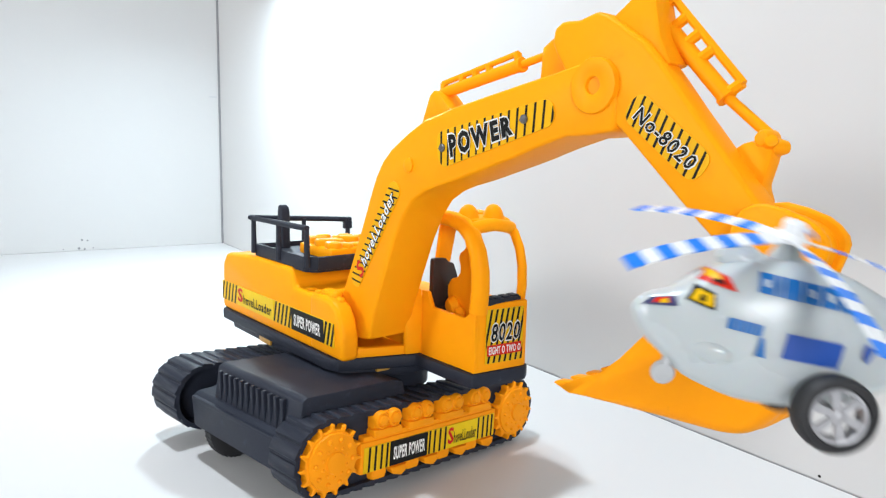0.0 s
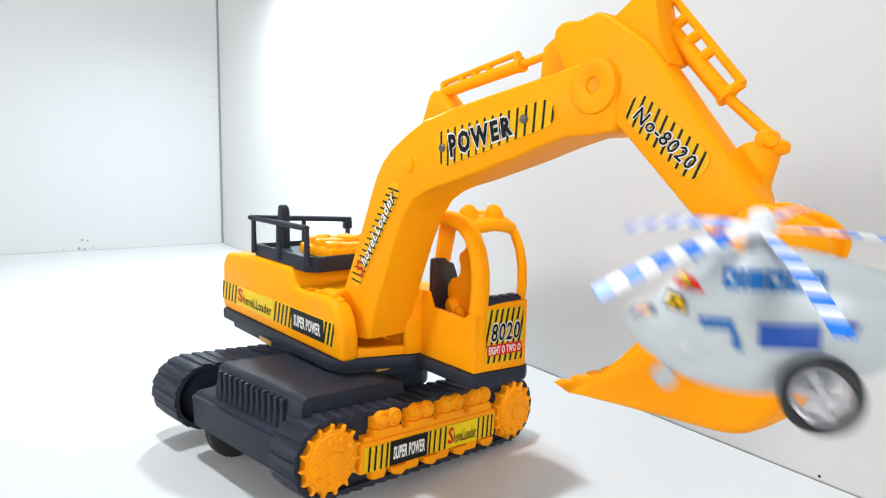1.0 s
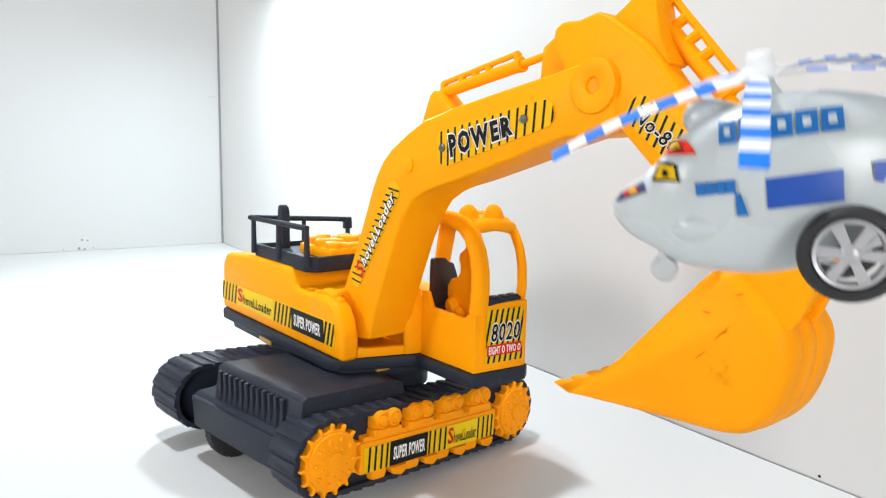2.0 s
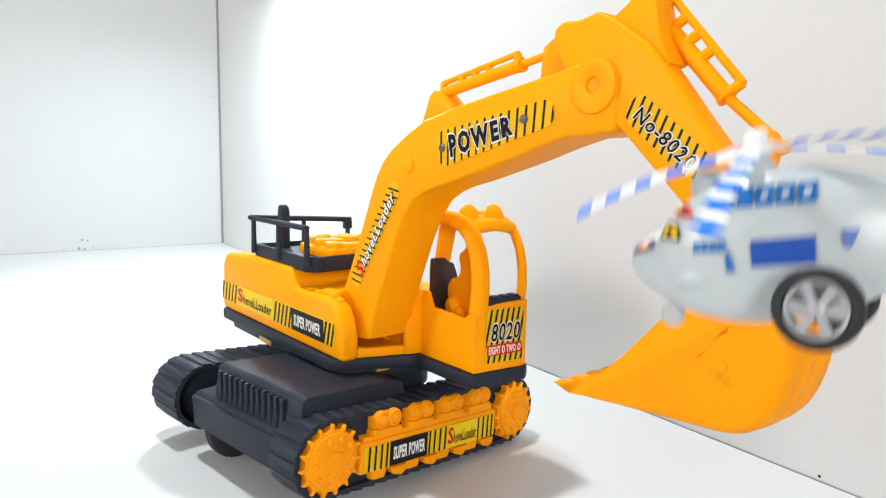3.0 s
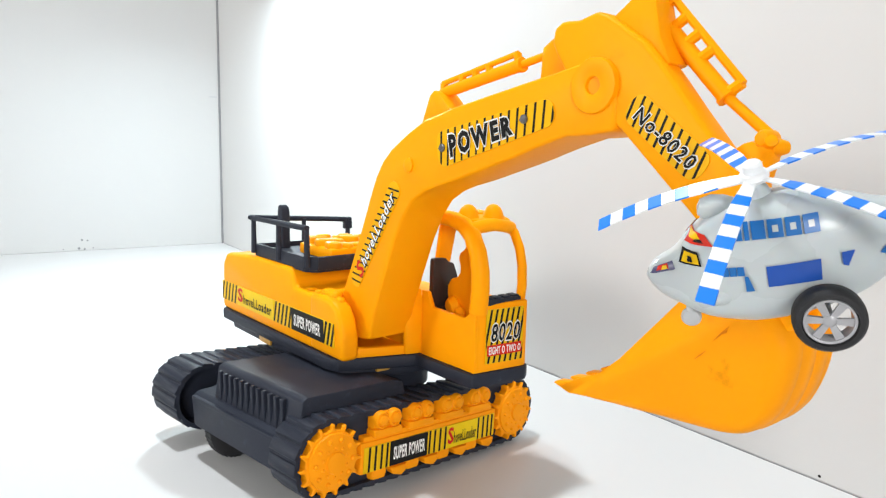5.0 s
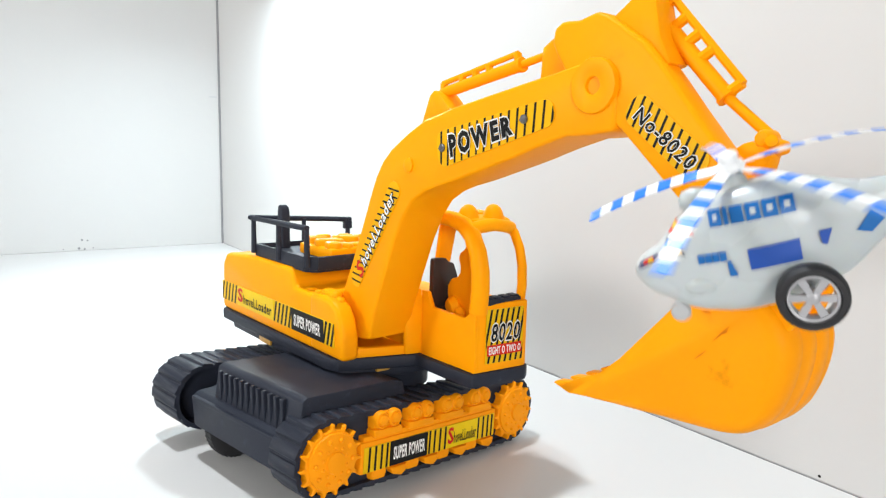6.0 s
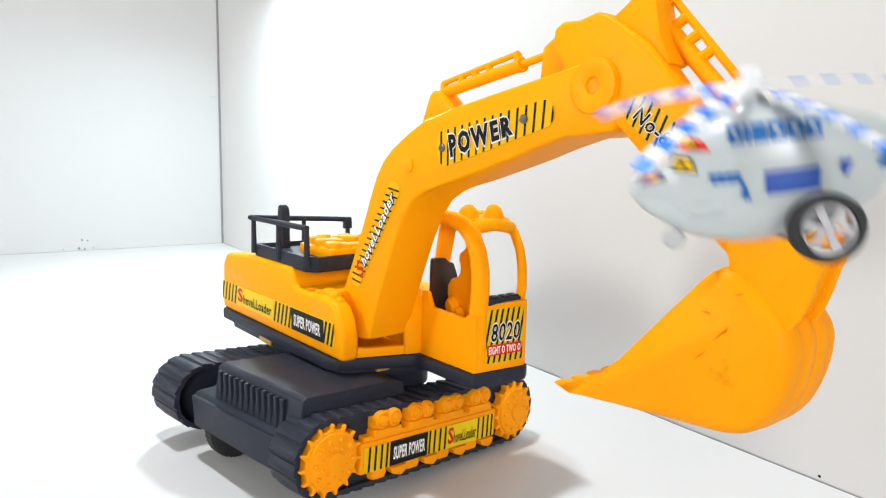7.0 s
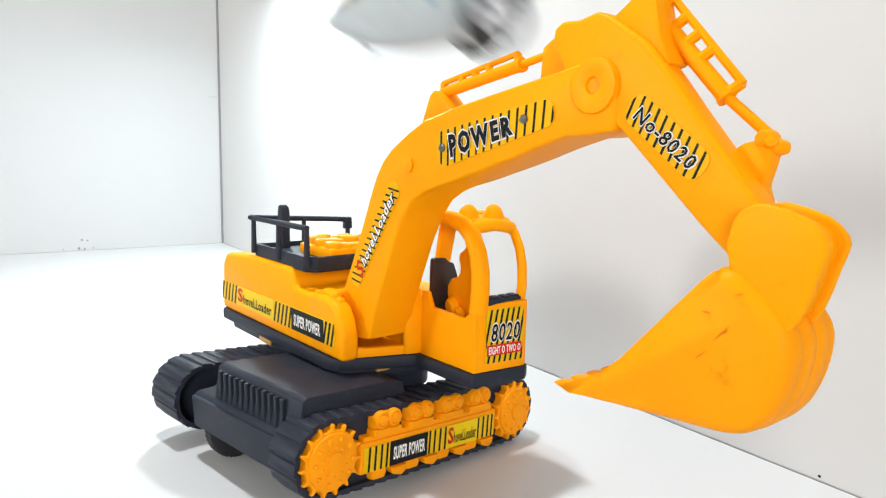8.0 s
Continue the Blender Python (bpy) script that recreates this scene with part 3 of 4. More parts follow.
# boom cylinder
yc = -0.0170
bm = bmesh.new()
prism(bm, [(0.0640, 0.1860), (0.0735, 0.2070), (0.0770, 0.2095), (0.0810, 0.2075), (0.0920, 0.1975), (0.0850, 0.1940)], "y", yc - 0.0060, yc + 0.0060, 0.001)
part("cylinder_bracket", bm, ORANGE, boom)
bm = bmesh.new()
prism(bm, [(0.1450, 0.2050), (0.1462, 0.2220), (0.1520, 0.2255), (0.1580, 0.2240), (0.1600, 0.2090)], "y", yc - 0.0060, yc + 0.0060, 0.001)
part("cylinder_lug", bm, ORANGE, boom)


def make_cylinder(name, a, b, rod, ra, rb, rungs, r):
    """A moulded ram: the thick tube a-b, the ladder rail ra-rb over it, and its rod."""
    bm = bmesh.new()
    tube(bm, [(a[0], yc, a[1]), (b[0], yc, b[1])], r, 12)
    tube(bm, [(b[0], yc, b[1]), (b[0] + (b[0] - a[0]) * 0.03, yc, b[1] + (b[1] - a[1]) * 0.03)], r * 1.2, 12)
    cyl = part(name, bm, ORANGE, digger, "orange moulded hydraulic ram with a ladder rail")
    bm = bmesh.new()
    tube(bm, [(b[0], yc, b[1]), (rod[0], yc, rod[1])], r * 0.62, 10)
    part("ram_rod", bm, ORANGE, cyl)
    bm = bmesh.new()
    tube(bm, [(ra[0], yc, ra[1]), (rb[0], yc, rb[1])], r * 0.5, 8)
    part("ladder_rail", bm, ORANGE, cyl)
    for t in rungs:
        bm = bmesh.new()
        p = [ra[i] + (rb[i] - ra[i]) * t for i in (0, 1)]
        q = [a[i] + (b[i] - a[i]) * t for i in (0, 1)]
        tube(bm, [(p[0], yc, p[1]), (q[0], yc, q[1])], r * 0.68, 8)
        part("rung", bm, ORANGE, cyl)


make_cylinder("boom_ram", (0.0770, 0.2082), (0.1285, 0.2172), (0.1500, 0.2212), (0.0768, 0.2128), (0.1268, 0.2222), (0.01, 0.28, 0.46, 0.64, 0.99), 0.0027)

# stick
bm = bmesh.new()
STICK = [(0.1600, 0.2170), (0.1575, 0.2215), (0.1582, 0.2270), (0.1622, 0.2292), (0.1700, 0.2287), (0.1785, 0.2307), (0.1835, 0.2285), (0.1985, 0.2185), (0.2080, 0.2080), (0.2185, 0.1950), (0.2325, 0.1785), (0.2440, 0.1645), (0.2480, 0.1570), (0.2440, 0.1500), (0.2355, 0.1485), (0.2226, 0.1596), (0.1915, 0.1885), (0.1820, 0.1960), (0.1720, 0.2030), (0.1650, 0.2100)]
prism(bm, STICK, "y", Y0 + 0.0010, -0.0185, 0.0016, 3, angle=20)
stick = part("stick", bm, ORANGE, digger, "glossy orange stick arm with a striped sticker", smooth=30)
m = frame_on((0.2094, Y0 + 0.0008, 0.1868), (0.79, 0, -0.61), (0.61, 0, 0.79))
sticker(stick, m, 0.0365, 0.0112, 0.0042, AMBER, [-0.0172 + 0.0037 * i for i in range(11)], -0.0028, 0.0009,
        [("No-8020", 0.0002, -0.0004, 0.0285, 0.0052, INK, 0.015, 0.15, PRINT_WHITE)], (), "striped sticker with black slanted characters")
bm = bmesh.new()
prism(bm, [(0.1800, 0.2270), (0.1910, 0.2345), (0.1990, 0.2365), (0.2025, 0.2200), (0.2075, 0.2105), (0.1990, 0.2080)], "y", -0.0265, -0.0150, 0.0014)
part("ram_bracket", bm, ORANGE, stick)
bm = bmesh.new()
prism(bm, [(0.2240, 0.1770), (0.2258, 0.1806), (0.2280, 0.1832), (0.2305, 0.1848), (0.2332, 0.1855), (0.2375, 0.1850), (0.2405, 0.1828), (0.2398, 0.1790), (0.2379, 0.1715), (0.2400, 0.1660)], "y", yc - 0.0036, yc + 0.0036, 0.0013)
lathe(bm, [(0.0, -0.0046), (0.0022, -0.0042), (0.0029, -0.0025), (0.0029, 0.0025), (0.0022, 0.0042), (0.0, 0.0046)], (0.2368, yc, 0.1862), (0, 1, 0), 14)
lathe(bm, [(0.0, -0.0026), (0.0019, -0.0020), (0.0024, 0.0), (0.0019, 0.0020), (0.0, 0.0026)], (0.2388, yc - 0.0022, 0.1850), (0.6, -1, 0.4), 12)
lathe(bm, [(0.0, -0.0034), (0.0021, -0.0028), (0.0028, 0.0), (0.0021, 0.0028), (0.0, 0.0034)], (0.2401, yc + 0.0004, 0.1836), (0.4, 1, 0), 14)
part("cylinder_lug", bm, ORANGE, stick)
make_cylinder("stick_ram", (0.1935, 0.2300), (0.2218, 0.2000), (0.2375, 0.1872), (0.2000, 0.2340), (0.2275, 0.2035), (0.02, 0.23, 0.42, 0.61, 0.99), 0.0029)

# bucket link and bucket
LINK = [(0.2480, 0.1310), (0.2366, 0.1472), (0.2350, 0.1540), (0.2364, 0.1609), (0.2388, 0.1652), (0.2419, 0.1669), (0.2456, 0.1674), (0.2520, 0.1661), (0.2580, 0.1640), (0.2612, 0.1618), (0.2636, 0.1590), (0.2643, 0.1566), (0.2638, 0.1540), (0.2620, 0.1480), (0.2606, 0.1422), (0.2582, 0.1350), (0.2550, 0.1305)]
bm = bmesh.new()
prism(bm, [(0.2515 + (x - 0.2515) * 0.80, 0.1500 + (z - 0.1500) * 0.86) for x, z in LINK], "y", -0.0320, -0.0195, 0.0008, 2, angle=30)
link = part("bucket_link", bm, ORANGE, digger, "orange hollow bucket link with worn edges", smooth=30)
for y0, y1 in ((-0.0343, -0.0312), (-0.0212, -0.0178)):
    bm = bmesh.new()
    prism(bm, LINK, "y", y0, y1, 0.0011, 3, angle=30)
    part("link_plate", bm, ORANGE, link, smooth=30)
OUTER = [(0.2340, 0.1463), (0.2375, 0.1468), (0.2414, 0.1455), (0.2500, 0.1385), (0.2562, 0.1310), (0.2575, 0.1240), (0.2562, 0.1150), (0.2530, 0.1060), (0.2480, 0.1000), (0.2418, 0.0968), (0.2326, 0.0955), (0.2150, 0.0943), (0.1903, 0.0932), (0.1800, 0.0930)]
OUTER = round_off(OUTER, 4)
FACE = OUTER + [(0.1760, 0.0938), (0.1830, 0.0985), (0.1935, 0.1034), (0.2020, 0.1110), (0.2300, 0.1425)]


def bucket_shell():
    """The bent back sheet with soft ribs and rounded shoulders, and its two cheeks; open at the front."""
    bm = bmesh.new()
    c = Vector((0.2230, 0.1180))
    rows = []
    for y, grow in ((-0.0372, -0.0060), (-0.0369, -0.0042), (-0.0360, -0.0024), (-0.0345, -0.0011), (-0.0322, -0.0003), (-0.0295, -0.0001), (-0.0275, -0.0008),
                    (-0.0255, 0.0003), (-0.0215, 0.0004), (-0.0198, -0.0007), (-0.0180, 0.0003), (-0.0130, 0.0004), (-0.0112, -0.0006), (-0.0095, 0.0), (-0.0062, -0.0008), (-0.0045, -0.0024), (-0.0035, -0.0060)):
        row = []
        for i, (x, z) in enumerate(OUTER):
            p = Vector((x, z))
            fade = min(1.0, i / 3, (len(OUTER) - 1 - i) / 8)
            p += (p - c).normalized() * grow * fade
            row.append(bm.verts.new((p.x, y, p.y)))
        rows.append(row)
    for a, b in zip(rows, rows[1:]):
        for k in range(len(a) - 1):
            bm.faces.new((a[k], a[k + 1], b[k + 1], b[k]))
    for row in (rows[0], rows[-1]):
        y = row[0].co.y
        lip = [bm.verts.new((x, y, z)) for x, z in FACE[len(OUTER):]]
        bm.faces.new(row + lip)
    return bm


bucket = part("bucket", bucket_shell(), WORN, digger, "scuffed orange plastic digger bucket with teeth", smooth=50)
wall = bucket.modifiers.new("thickness", "SOLIDIFY")
wall.thickness, wall.offset = 0.0016, 0.0
for i in range(4):
    y = -0.0340 + 0.0093 * i
    bm = bmesh.new()
    prism(bm, [(0.1900, 0.0934), (0.1880, 0.0968), (0.1800, 0.0962), (0.1725, 0.0948), (0.1712, 0.0937), (0.1740, 0.0930)], "y", y - 0.0025, y + 0.0025, 0.0006)
    part("tooth", bm, WORN, bucket, "short worn orange tooth")

# scratches on the bucket's cheek
for (x0, z0), (x1, z1), w in (((0.2313, 0.1336), (0.2342, 0.1334), 0.0004), ((0.2357, 0.1252), (0.2403, 0.1306), 0.0002), ((0.2385, 0.1278), (0.2398, 0.1294), 0.0004), ((0.2412, 0.1400), (0.2440, 0.1412), 0.0003), ((0.2300, 0.1180), (0.2336, 0.1215), 0.0002)):
    d = Vector((z0 - z1, x1 - x0)).normalized() * w
    bm = bmesh.new()
    prism(bm, [(x0, z0), ((x0 + x1) / 2 + d.x, (z0 + z1) / 2 + d.y), (x1, z1), ((x0 + x1) / 2 - d.x, (z0 + z1) / 2 - d.y)], "y", -0.0383, -0.0378)
    part("scratch", bm, SCRATCH, bucket, smooth=0)

# cabin
bm = bmesh.new()
prism(bm, [(0.0390, 0.0661), (0.0390, 0.1035), (0.0440, 0.1030), (0.0480, 0.0950), (0.0760, 0.0945), (0.0805, 0.0985), (0.0830, 0.1020), (0.0845, 0.1020), (0.0845, 0.0661)], "y", 0.0010, 0.0040, 0.0009)
prism(bm, [(0.0805, 0.0010), (0.0835, 0.0016), (0.0850, 0.0035), (0.0885, 0.0330), (0.0875, 0.0360), (0.0840, 0.0365), (0.0810, 0.0340)], "z", 0.0661, 0.1025, 0.0010)
prism(bm, [(0.0360, 0.0661), (0.0360, 0.1000), (0.0845, 0.1000), (0.0845, 0.0661)], "y", 0.0335, 0.0365, 0.0009)
box(bm, 0.0355, 0.0385, 0.0010, 0.0365, 0.0661, 0.1000, 0.0008)
box(bm, 0.0370, 0.0840, 0.0020, 0.0360, 0.0662, 0.0690)
cabin = part("cabin", bm, ORANGE, digger, "orange open-sided driver's cabin")


def post_path(y, bow):
    pts = [(0.0830, y, 0.0980), (0.0842, y, 0.1100), (0.0838, y, 0.1200), (0.0815, y + bow * 0.2, 0.1295), (0.0770, y + bow * 0.5, 0.1375), (0.0705, y + bow * 0.8, 0.1425), (0.0620, y + bow, 0.1448), (0.0480, y + bow, 0.1455), (0.0380, y + bow, 0.1445)]
    return pts


bm = bmesh.new()
tube(bm, post_path(0.0042, 0.0), [0.0048, 0.0048, 0.0048, 0.0047, 0.0046, 0.0045, 0.0043, 0.0042, 0.0041], 14)
part("front_post", bm, ORANGE, cabin)
bm = bmesh.new()
tube(bm, post_path(0.0345, -0.0), 0.0026, 12)
part("front_post", bm, ORANGE, cabin)
bm = bmesh.new()
tube(bm, [(0.0740, 0.0045, 0.1405), (0.0765, 0.0100, 0.1420), (0.0770, 0.0190, 0.1428), (0.0765, 0.0280, 0.1415), (0.0740, 0.0345, 0.1400)], 0.0035, 12)
part("header_bar", bm, ORANGE, cabin)
bm = bmesh.new()
prism(bm, [(0.0090, 0.0990), (0.0178, 0.0990), (0.0262, 0.1372), (0.0268, 0.1440), (0.0165, 0.1440), (0.0150, 0.1372)], "x", 0.0355, 0.0388, 0.0009)
part("rear_post", bm, ORANGE, cabin)
bm = bmesh.new()
prism(bm, [(0.0360, 0.0040), (0.0700, 0.0040), (0.0760, 0.0090), (0.0770, 0.0190), (0.0755, 0.0300), (0.0700, 0.0350), (0.0360, 0.0350)], "z", 0.1408, 0.1458, 0.0018)
part("roof", bm, ORANGE, cabin)
for x, y in ((0.0655, 0.0110), (0.0700, 0.0250)):
    bm = bmesh.new()
    lathe(bm, [(0.0062, -0.001), (0.0060, 0.0010), (0.0052, 0.0036), (0.0040, 0.0062), (0.0022, 0.0078), (0.0, 0.0083)], (x, y, 0.1448), (0, 0, 1), 18)
    part("roof_lamp", bm, ORANGE, cabin, "orange dome-shaped roof lamp")
bm = bmesh.new()
prism(bm, [(0.0070, 0.0840), (0.0076, 0.1195), (0.0086, 0.1208), (0.0168, 0.1203), (0.0186, 0.1182), (0.0225, 0.1170), (0.0246, 0.1120), (0.0258, 0.1085), (0.0252, 0.0840)], "x", 0.0372, 0.0412, 0.0012)
prism(bm, [(0.0395, 0.0840), (0.0400, 0.0935), (0.0450, 0.0905), (0.0600, 0.0880), (0.0600, 0.0840)], "y", 0.0080, 0.0245, 0.0014)
box(bm, 0.0405, 0.0590, 0.0100, 0.0230, 0.0680, 0.0850, 0.001)
part("seat", bm, SEAT, cabin, "dark brown plastic driver seat")
bm = bmesh.new()
prism(bm, [(0.0520, 0.0700), (0.0520, 0.0890), (0.0464, 0.0914), (0.0440, 0.0940), (0.0448, 0.0975), (0.0440, 0.1010), (0.0441, 0.1055), (0.0474, 0.1099), (0.0520, 0.1112), (0.0546, 0.1142), (0.0546, 0.1180), (0.0527, 0.1218), (0.0540, 0.1250), (0.0575, 0.1275), (0.0602, 0.1313), (0.0650, 0.1320), (0.0660, 0.0960), (0.0650, 0.0700)], "y", 0.0150, 0.0215, 0.0016)
for x, y, z, r in ((0.0500, 0.0160, 0.0935, 0.0072), (0.0560, 0.0155, 0.0900, 0.0060)):
    lathe(bm, [(0.0, -0.7 * r), (0.7 * r, -0.5 * r), (r, 0.0), (0.7 * r, 0.5 * r), (0.0, 0.7 * r)], (x, y, z), (0.3, 1, 0.2), 14)
part("control_console", bm, ORANGE, cabin, "orange moulded control console")
bm = bmesh.new()
box(bm, 0.0790, 0.0860, 0.0065, 0.0325, 0.1015, 0.1045, 0.0006)
for i in range(4):
    box(bm, 0.0795, 0.0850, 0.0085 + 0.0062 * i, 0.0130 + 0.0062 * i, 0.1040, 0.1054, 0.0003)
part("dashboard", bm, BLACK, cabin, "black moulded dashboard")
m = frame_on((0.0873, 0.0195, 0.0852), (0.0035, 0.0295, 0), (0, 0, 1))
sticker(cabin, m, 0.0245, 0.0290, 0.0005, YELLOW, [-0.0150 + 0.0036 * i for i in range(9)], 0.0055, 0.0013,
        [("8020", 0.0003, 0.0020, 0.0190, 0.0098, INK, 0.02, 0.15, PRINT_WHITE), ("EIGHT O TWO O", 0.0, -0.0075, 0.0208, 0.0042, PRINT_WHITE, 0.025, 0, None)],
        [(0.0, -0.0075, 0.0226, 0.0058, PRINT_RED)], "striped number sticker with a red band")

# ---------------------------------------------------------------- the toy helicopter
# Its own space: x to the nose, y to its left, z up, round the middle of the hull.
K = 1 / 7200.0
MAST_X, MAST_TOP = 12 * K, 130 * K
heli = new("toy_helicopter")
tagged(heli, "milky white plastic toy helicopter with striped rotor blades, in flight", "toy helicopter")
SECTIONS = [(224, -31, 4, 4), (208, -33, 31, 28), (182, -38, 46, 40), (164, -38, 54, 47), (148, -35, 70, 56), (122, -30, 91, 67), (90, -24, 104, 75), (40, -20, 118, 82), (-10, -15, 118, 84), (-50, -12, 113, 82), (-100, -11, 101, 74), (-146, -11, 84, 58), (-178, -3, 64, 45), (-217, 12, 46, 33), (-275, 30, 24, 18), (-400, 48, 14, 11), (-470, 58, 11, 8)]


def hull_half(u, v):
    """Half the hull's width at u along it and v up."""
    for a, b in zip(SECTIONS, SECTIONS[1:]):
        if a[0] >= u >= b[0]:
            t = (a[0] - u) / (a[0] - b[0])
            _, vc, hh, hw = [p + (q - p) * t for p, q in zip(a, b)]
            d = (v - vc) / hh
            return hw * max(0.0, 1 - abs(d) ** 2.6) ** (1 / 2.6)
    return 0.0


bm = bmesh.new()
rings = []
for u, vc, hh, hw in SECTIONS:
    ring = []
    for k in range(32):
        a = k * 2 * math.pi / 32
        c, s = math.cos(a), math.sin(a)
        e = 2 / 2.6
        ring.append(bm.verts.new((u * K, math.copysign(abs(c) ** e, c) * hw * K, (vc + math.copysign(abs(s) ** e, s) * hh) * K)))
    rings.append(ring)
for a, b in zip(rings, rings[1:]):
    for k in range(32):
        bm.faces.new((a[k], a[(k + 1) % 32], b[(k + 1) % 32], b[k]))
bm.faces.new(rings[0])
bm.faces.new(rings[-1])
hull = part("hull", bm, HELI_WHITE, heli, "milky white plastic hull with printed marks", smooth=60)
sub = hull.modifiers.new("round", "SUBSURF")
sub.levels = sub.render_levels = 1


def decal(name, pts, mat, lift=1.2, side=1, grid=4):
    """A printed patch that follows the hull's side; pts are its outline corners (u, v), four of them."""
    bm = bmesh.new()
    rows = []
    for i in range(grid + 1):
        row = []
        for j in range(grid + 1):
            s, t = i / grid, j / grid
            u = (1 - t) * ((1 - s) * pts[0][0] + s * pts[1][0]) + t * ((1 - s) * pts[3][0] + s * pts[2][0])
            v = (1 - t) * ((1 - s) * pts[0][1] + s * pts[1][1]) + t * ((1 - s) * pts[3][1] + s * pts[2][1])
            row.append(bm.verts.new((u * K, side * (hull_half(u, v) + lift) * K, v * K)))
        rows.append(row)
    for a, b in zip(rows, rows[1:]):
        for j in range(grid):
            bm.faces.new((a[j], a[j + 1], b[j + 1], b[j]))
    return part(name, bm, mat, hull, smooth=60)


for side in (1, -1):
    decal("side_window", [(12, -46), (-71, -43), (-72, -5), (12, -8)], PRINT_BLUE, 2.5, side)
    decal("rear_window", [(-104, -22), (-112, -26), (-124, 0), (-103, 0)], PRINT_BLUE, 2.5, side)
    # a row of plain blue shapes: blocks, a bar and rounded ones with light middles
    u = 64
    for width, hollow in ((21, 7), (8, 0), (22, 0), (24, 9), (24, 9), (24, 9)):
        decal("name_mark", [(u, 41), (u - width, 41), (u - width, 71), (u, 71)], PRINT_CYAN, 2.5, side)
        if hollow:
            m0, m1 = u - width / 2 + hollow / 2, u - width / 2 - hollow / 2
            decal("name_mark_middle", [(m0, 51), (m1, 51), (m1, 62), (m0, 62)], HELI_WHITE, 3.7, side, 2)
        u -= width + 3.5
    for i in range(4):
        u = 96 - 12.5 * i
        decal("small_mark", [(u, -22), (u - 11.5, -22), (u - 11.5, -5), (u, -5)], PRINT_CYAN, 2.5, side, 2)
    decal("small_mark", [(48, -52), (34, -52), (42, -23), (48, -23)], PRINT_CYAN, 2.5, side, 2)
    decal("tail_mark", [(-160, -15), (-182, -24), (-205, -6), (-186, 13)], PRINT_CYAN, 3, side)
    decal("nose_mark", [(156, 4), (116, -2), (120, 24), (146, 30)], INK, 2.0, side, 4)
    decal("nose_mark", [(151, 7), (120, 2), (122, 20), (143, 25)], YELLOW, 3.4, side, 4)
    decal("nose_mark", [(140, 8), (131, 7), (132, 17), (138, 18)], INK, 4.8, side, 2)
    decal("nose_mark", [(142, 38), (92, 33), (104, 52), (126, 58)], PRINT_RED, 2.0, side, 4)
    decal("nose_mark", [(133, 46), (112, 42), (118, 54), (128, 57)], YELLOW, 3.4, side, 2)
    decal("nose_mark", [(126, 41), (108, 39), (112, 45), (122, 46)], INK, 3.6, side, 2)
    decal("nose_mark", [(214, -22), (164, -10), (168, 4), (204, -8)], PRINT_NAVY, 2.0, side, 4)
    decal("nose_mark", [(200, -14), (176, -9), (178, 0), (196, -6)], PRINT_RED, 3.4, side, 2)
    decal("nose_mark", [(190, -12), (178, -9), (180, -3), (188, -5)], YELLOW, 4.6, side, 2)

# oval bulge on the chin, shaped after the bright highlight there
bm = bmesh.new()
lathe(bm, [(0, 0), (30 * K, 2 * K), (27 * K, 11 * K), (17 * K, 18 * K), (0, 21 * K)], (96 * K, 54 * K, -66 * K), (0.2, 1, -0.25), 22)
for v in bm.verts:
    v.co.x = 96 * K + (v.co.x - 96 * K) * 1.25
    v.co.z = -66 * K + (v.co.z + 66 * K) * 0.72
part("chin_bulge", bm, HELI_WHITE, hull, "milky white oval chin bulge shaped after a highlight")
for s in (1,):
    bm = bmesh.new()
    tube(bm, [(146 * K, s * 12 * K, -70 * K), (152 * K, s * 14 * K, -110 * K)], 9 * K, 10)
    lathe(bm, [(0, -9 * K), (15 * K, -8 * K), (19 * K, -3 * K), (19 * K, 3 * K), (15 * K, 8 * K), (0, 9 * K)], (153 * K, s * 14 * K, -122 * K), (0, 1, 0), 18)
    part("nose_wheel", bm, GREY, heli, "small grey nose wheel")
bm = bmesh.new()
lathe(bm, [(40 * K, -18 * K), (31 * K, 4 * K), (24 * K, 18 * K), (18 * K, 30 * K), (14 * K, MAST_TOP - 86 * K), (0, MAST_TOP - 86 * K)], (MAST_X, 0, 86 * K), (0, 0, 1), 24)
part("mast", bm, HELI_WHITE, heli, "milky white cone-shaped rotor mast")
bm = bmesh.new()
lathe(bm, [(0, -46 * K), (16 * K, -40 * K), (25 * K, -20 * K), (28 * K, 4 * K), (25 * K, 26 * K), (15 * K, 42 * K), (0, 46 * K)], (70 * K, 0, 78 * K), (1, 0, 0.32), 20)
part("cowl", bm, HELI_WHITE, hull)
bm = bmesh.new()
tube(bm, [(-72 * K, -90 * K, -104 * K), (-72 * K, 90 * K, -104 * K)], 9 * K, 10)
part("axle", bm, GREY, heli)
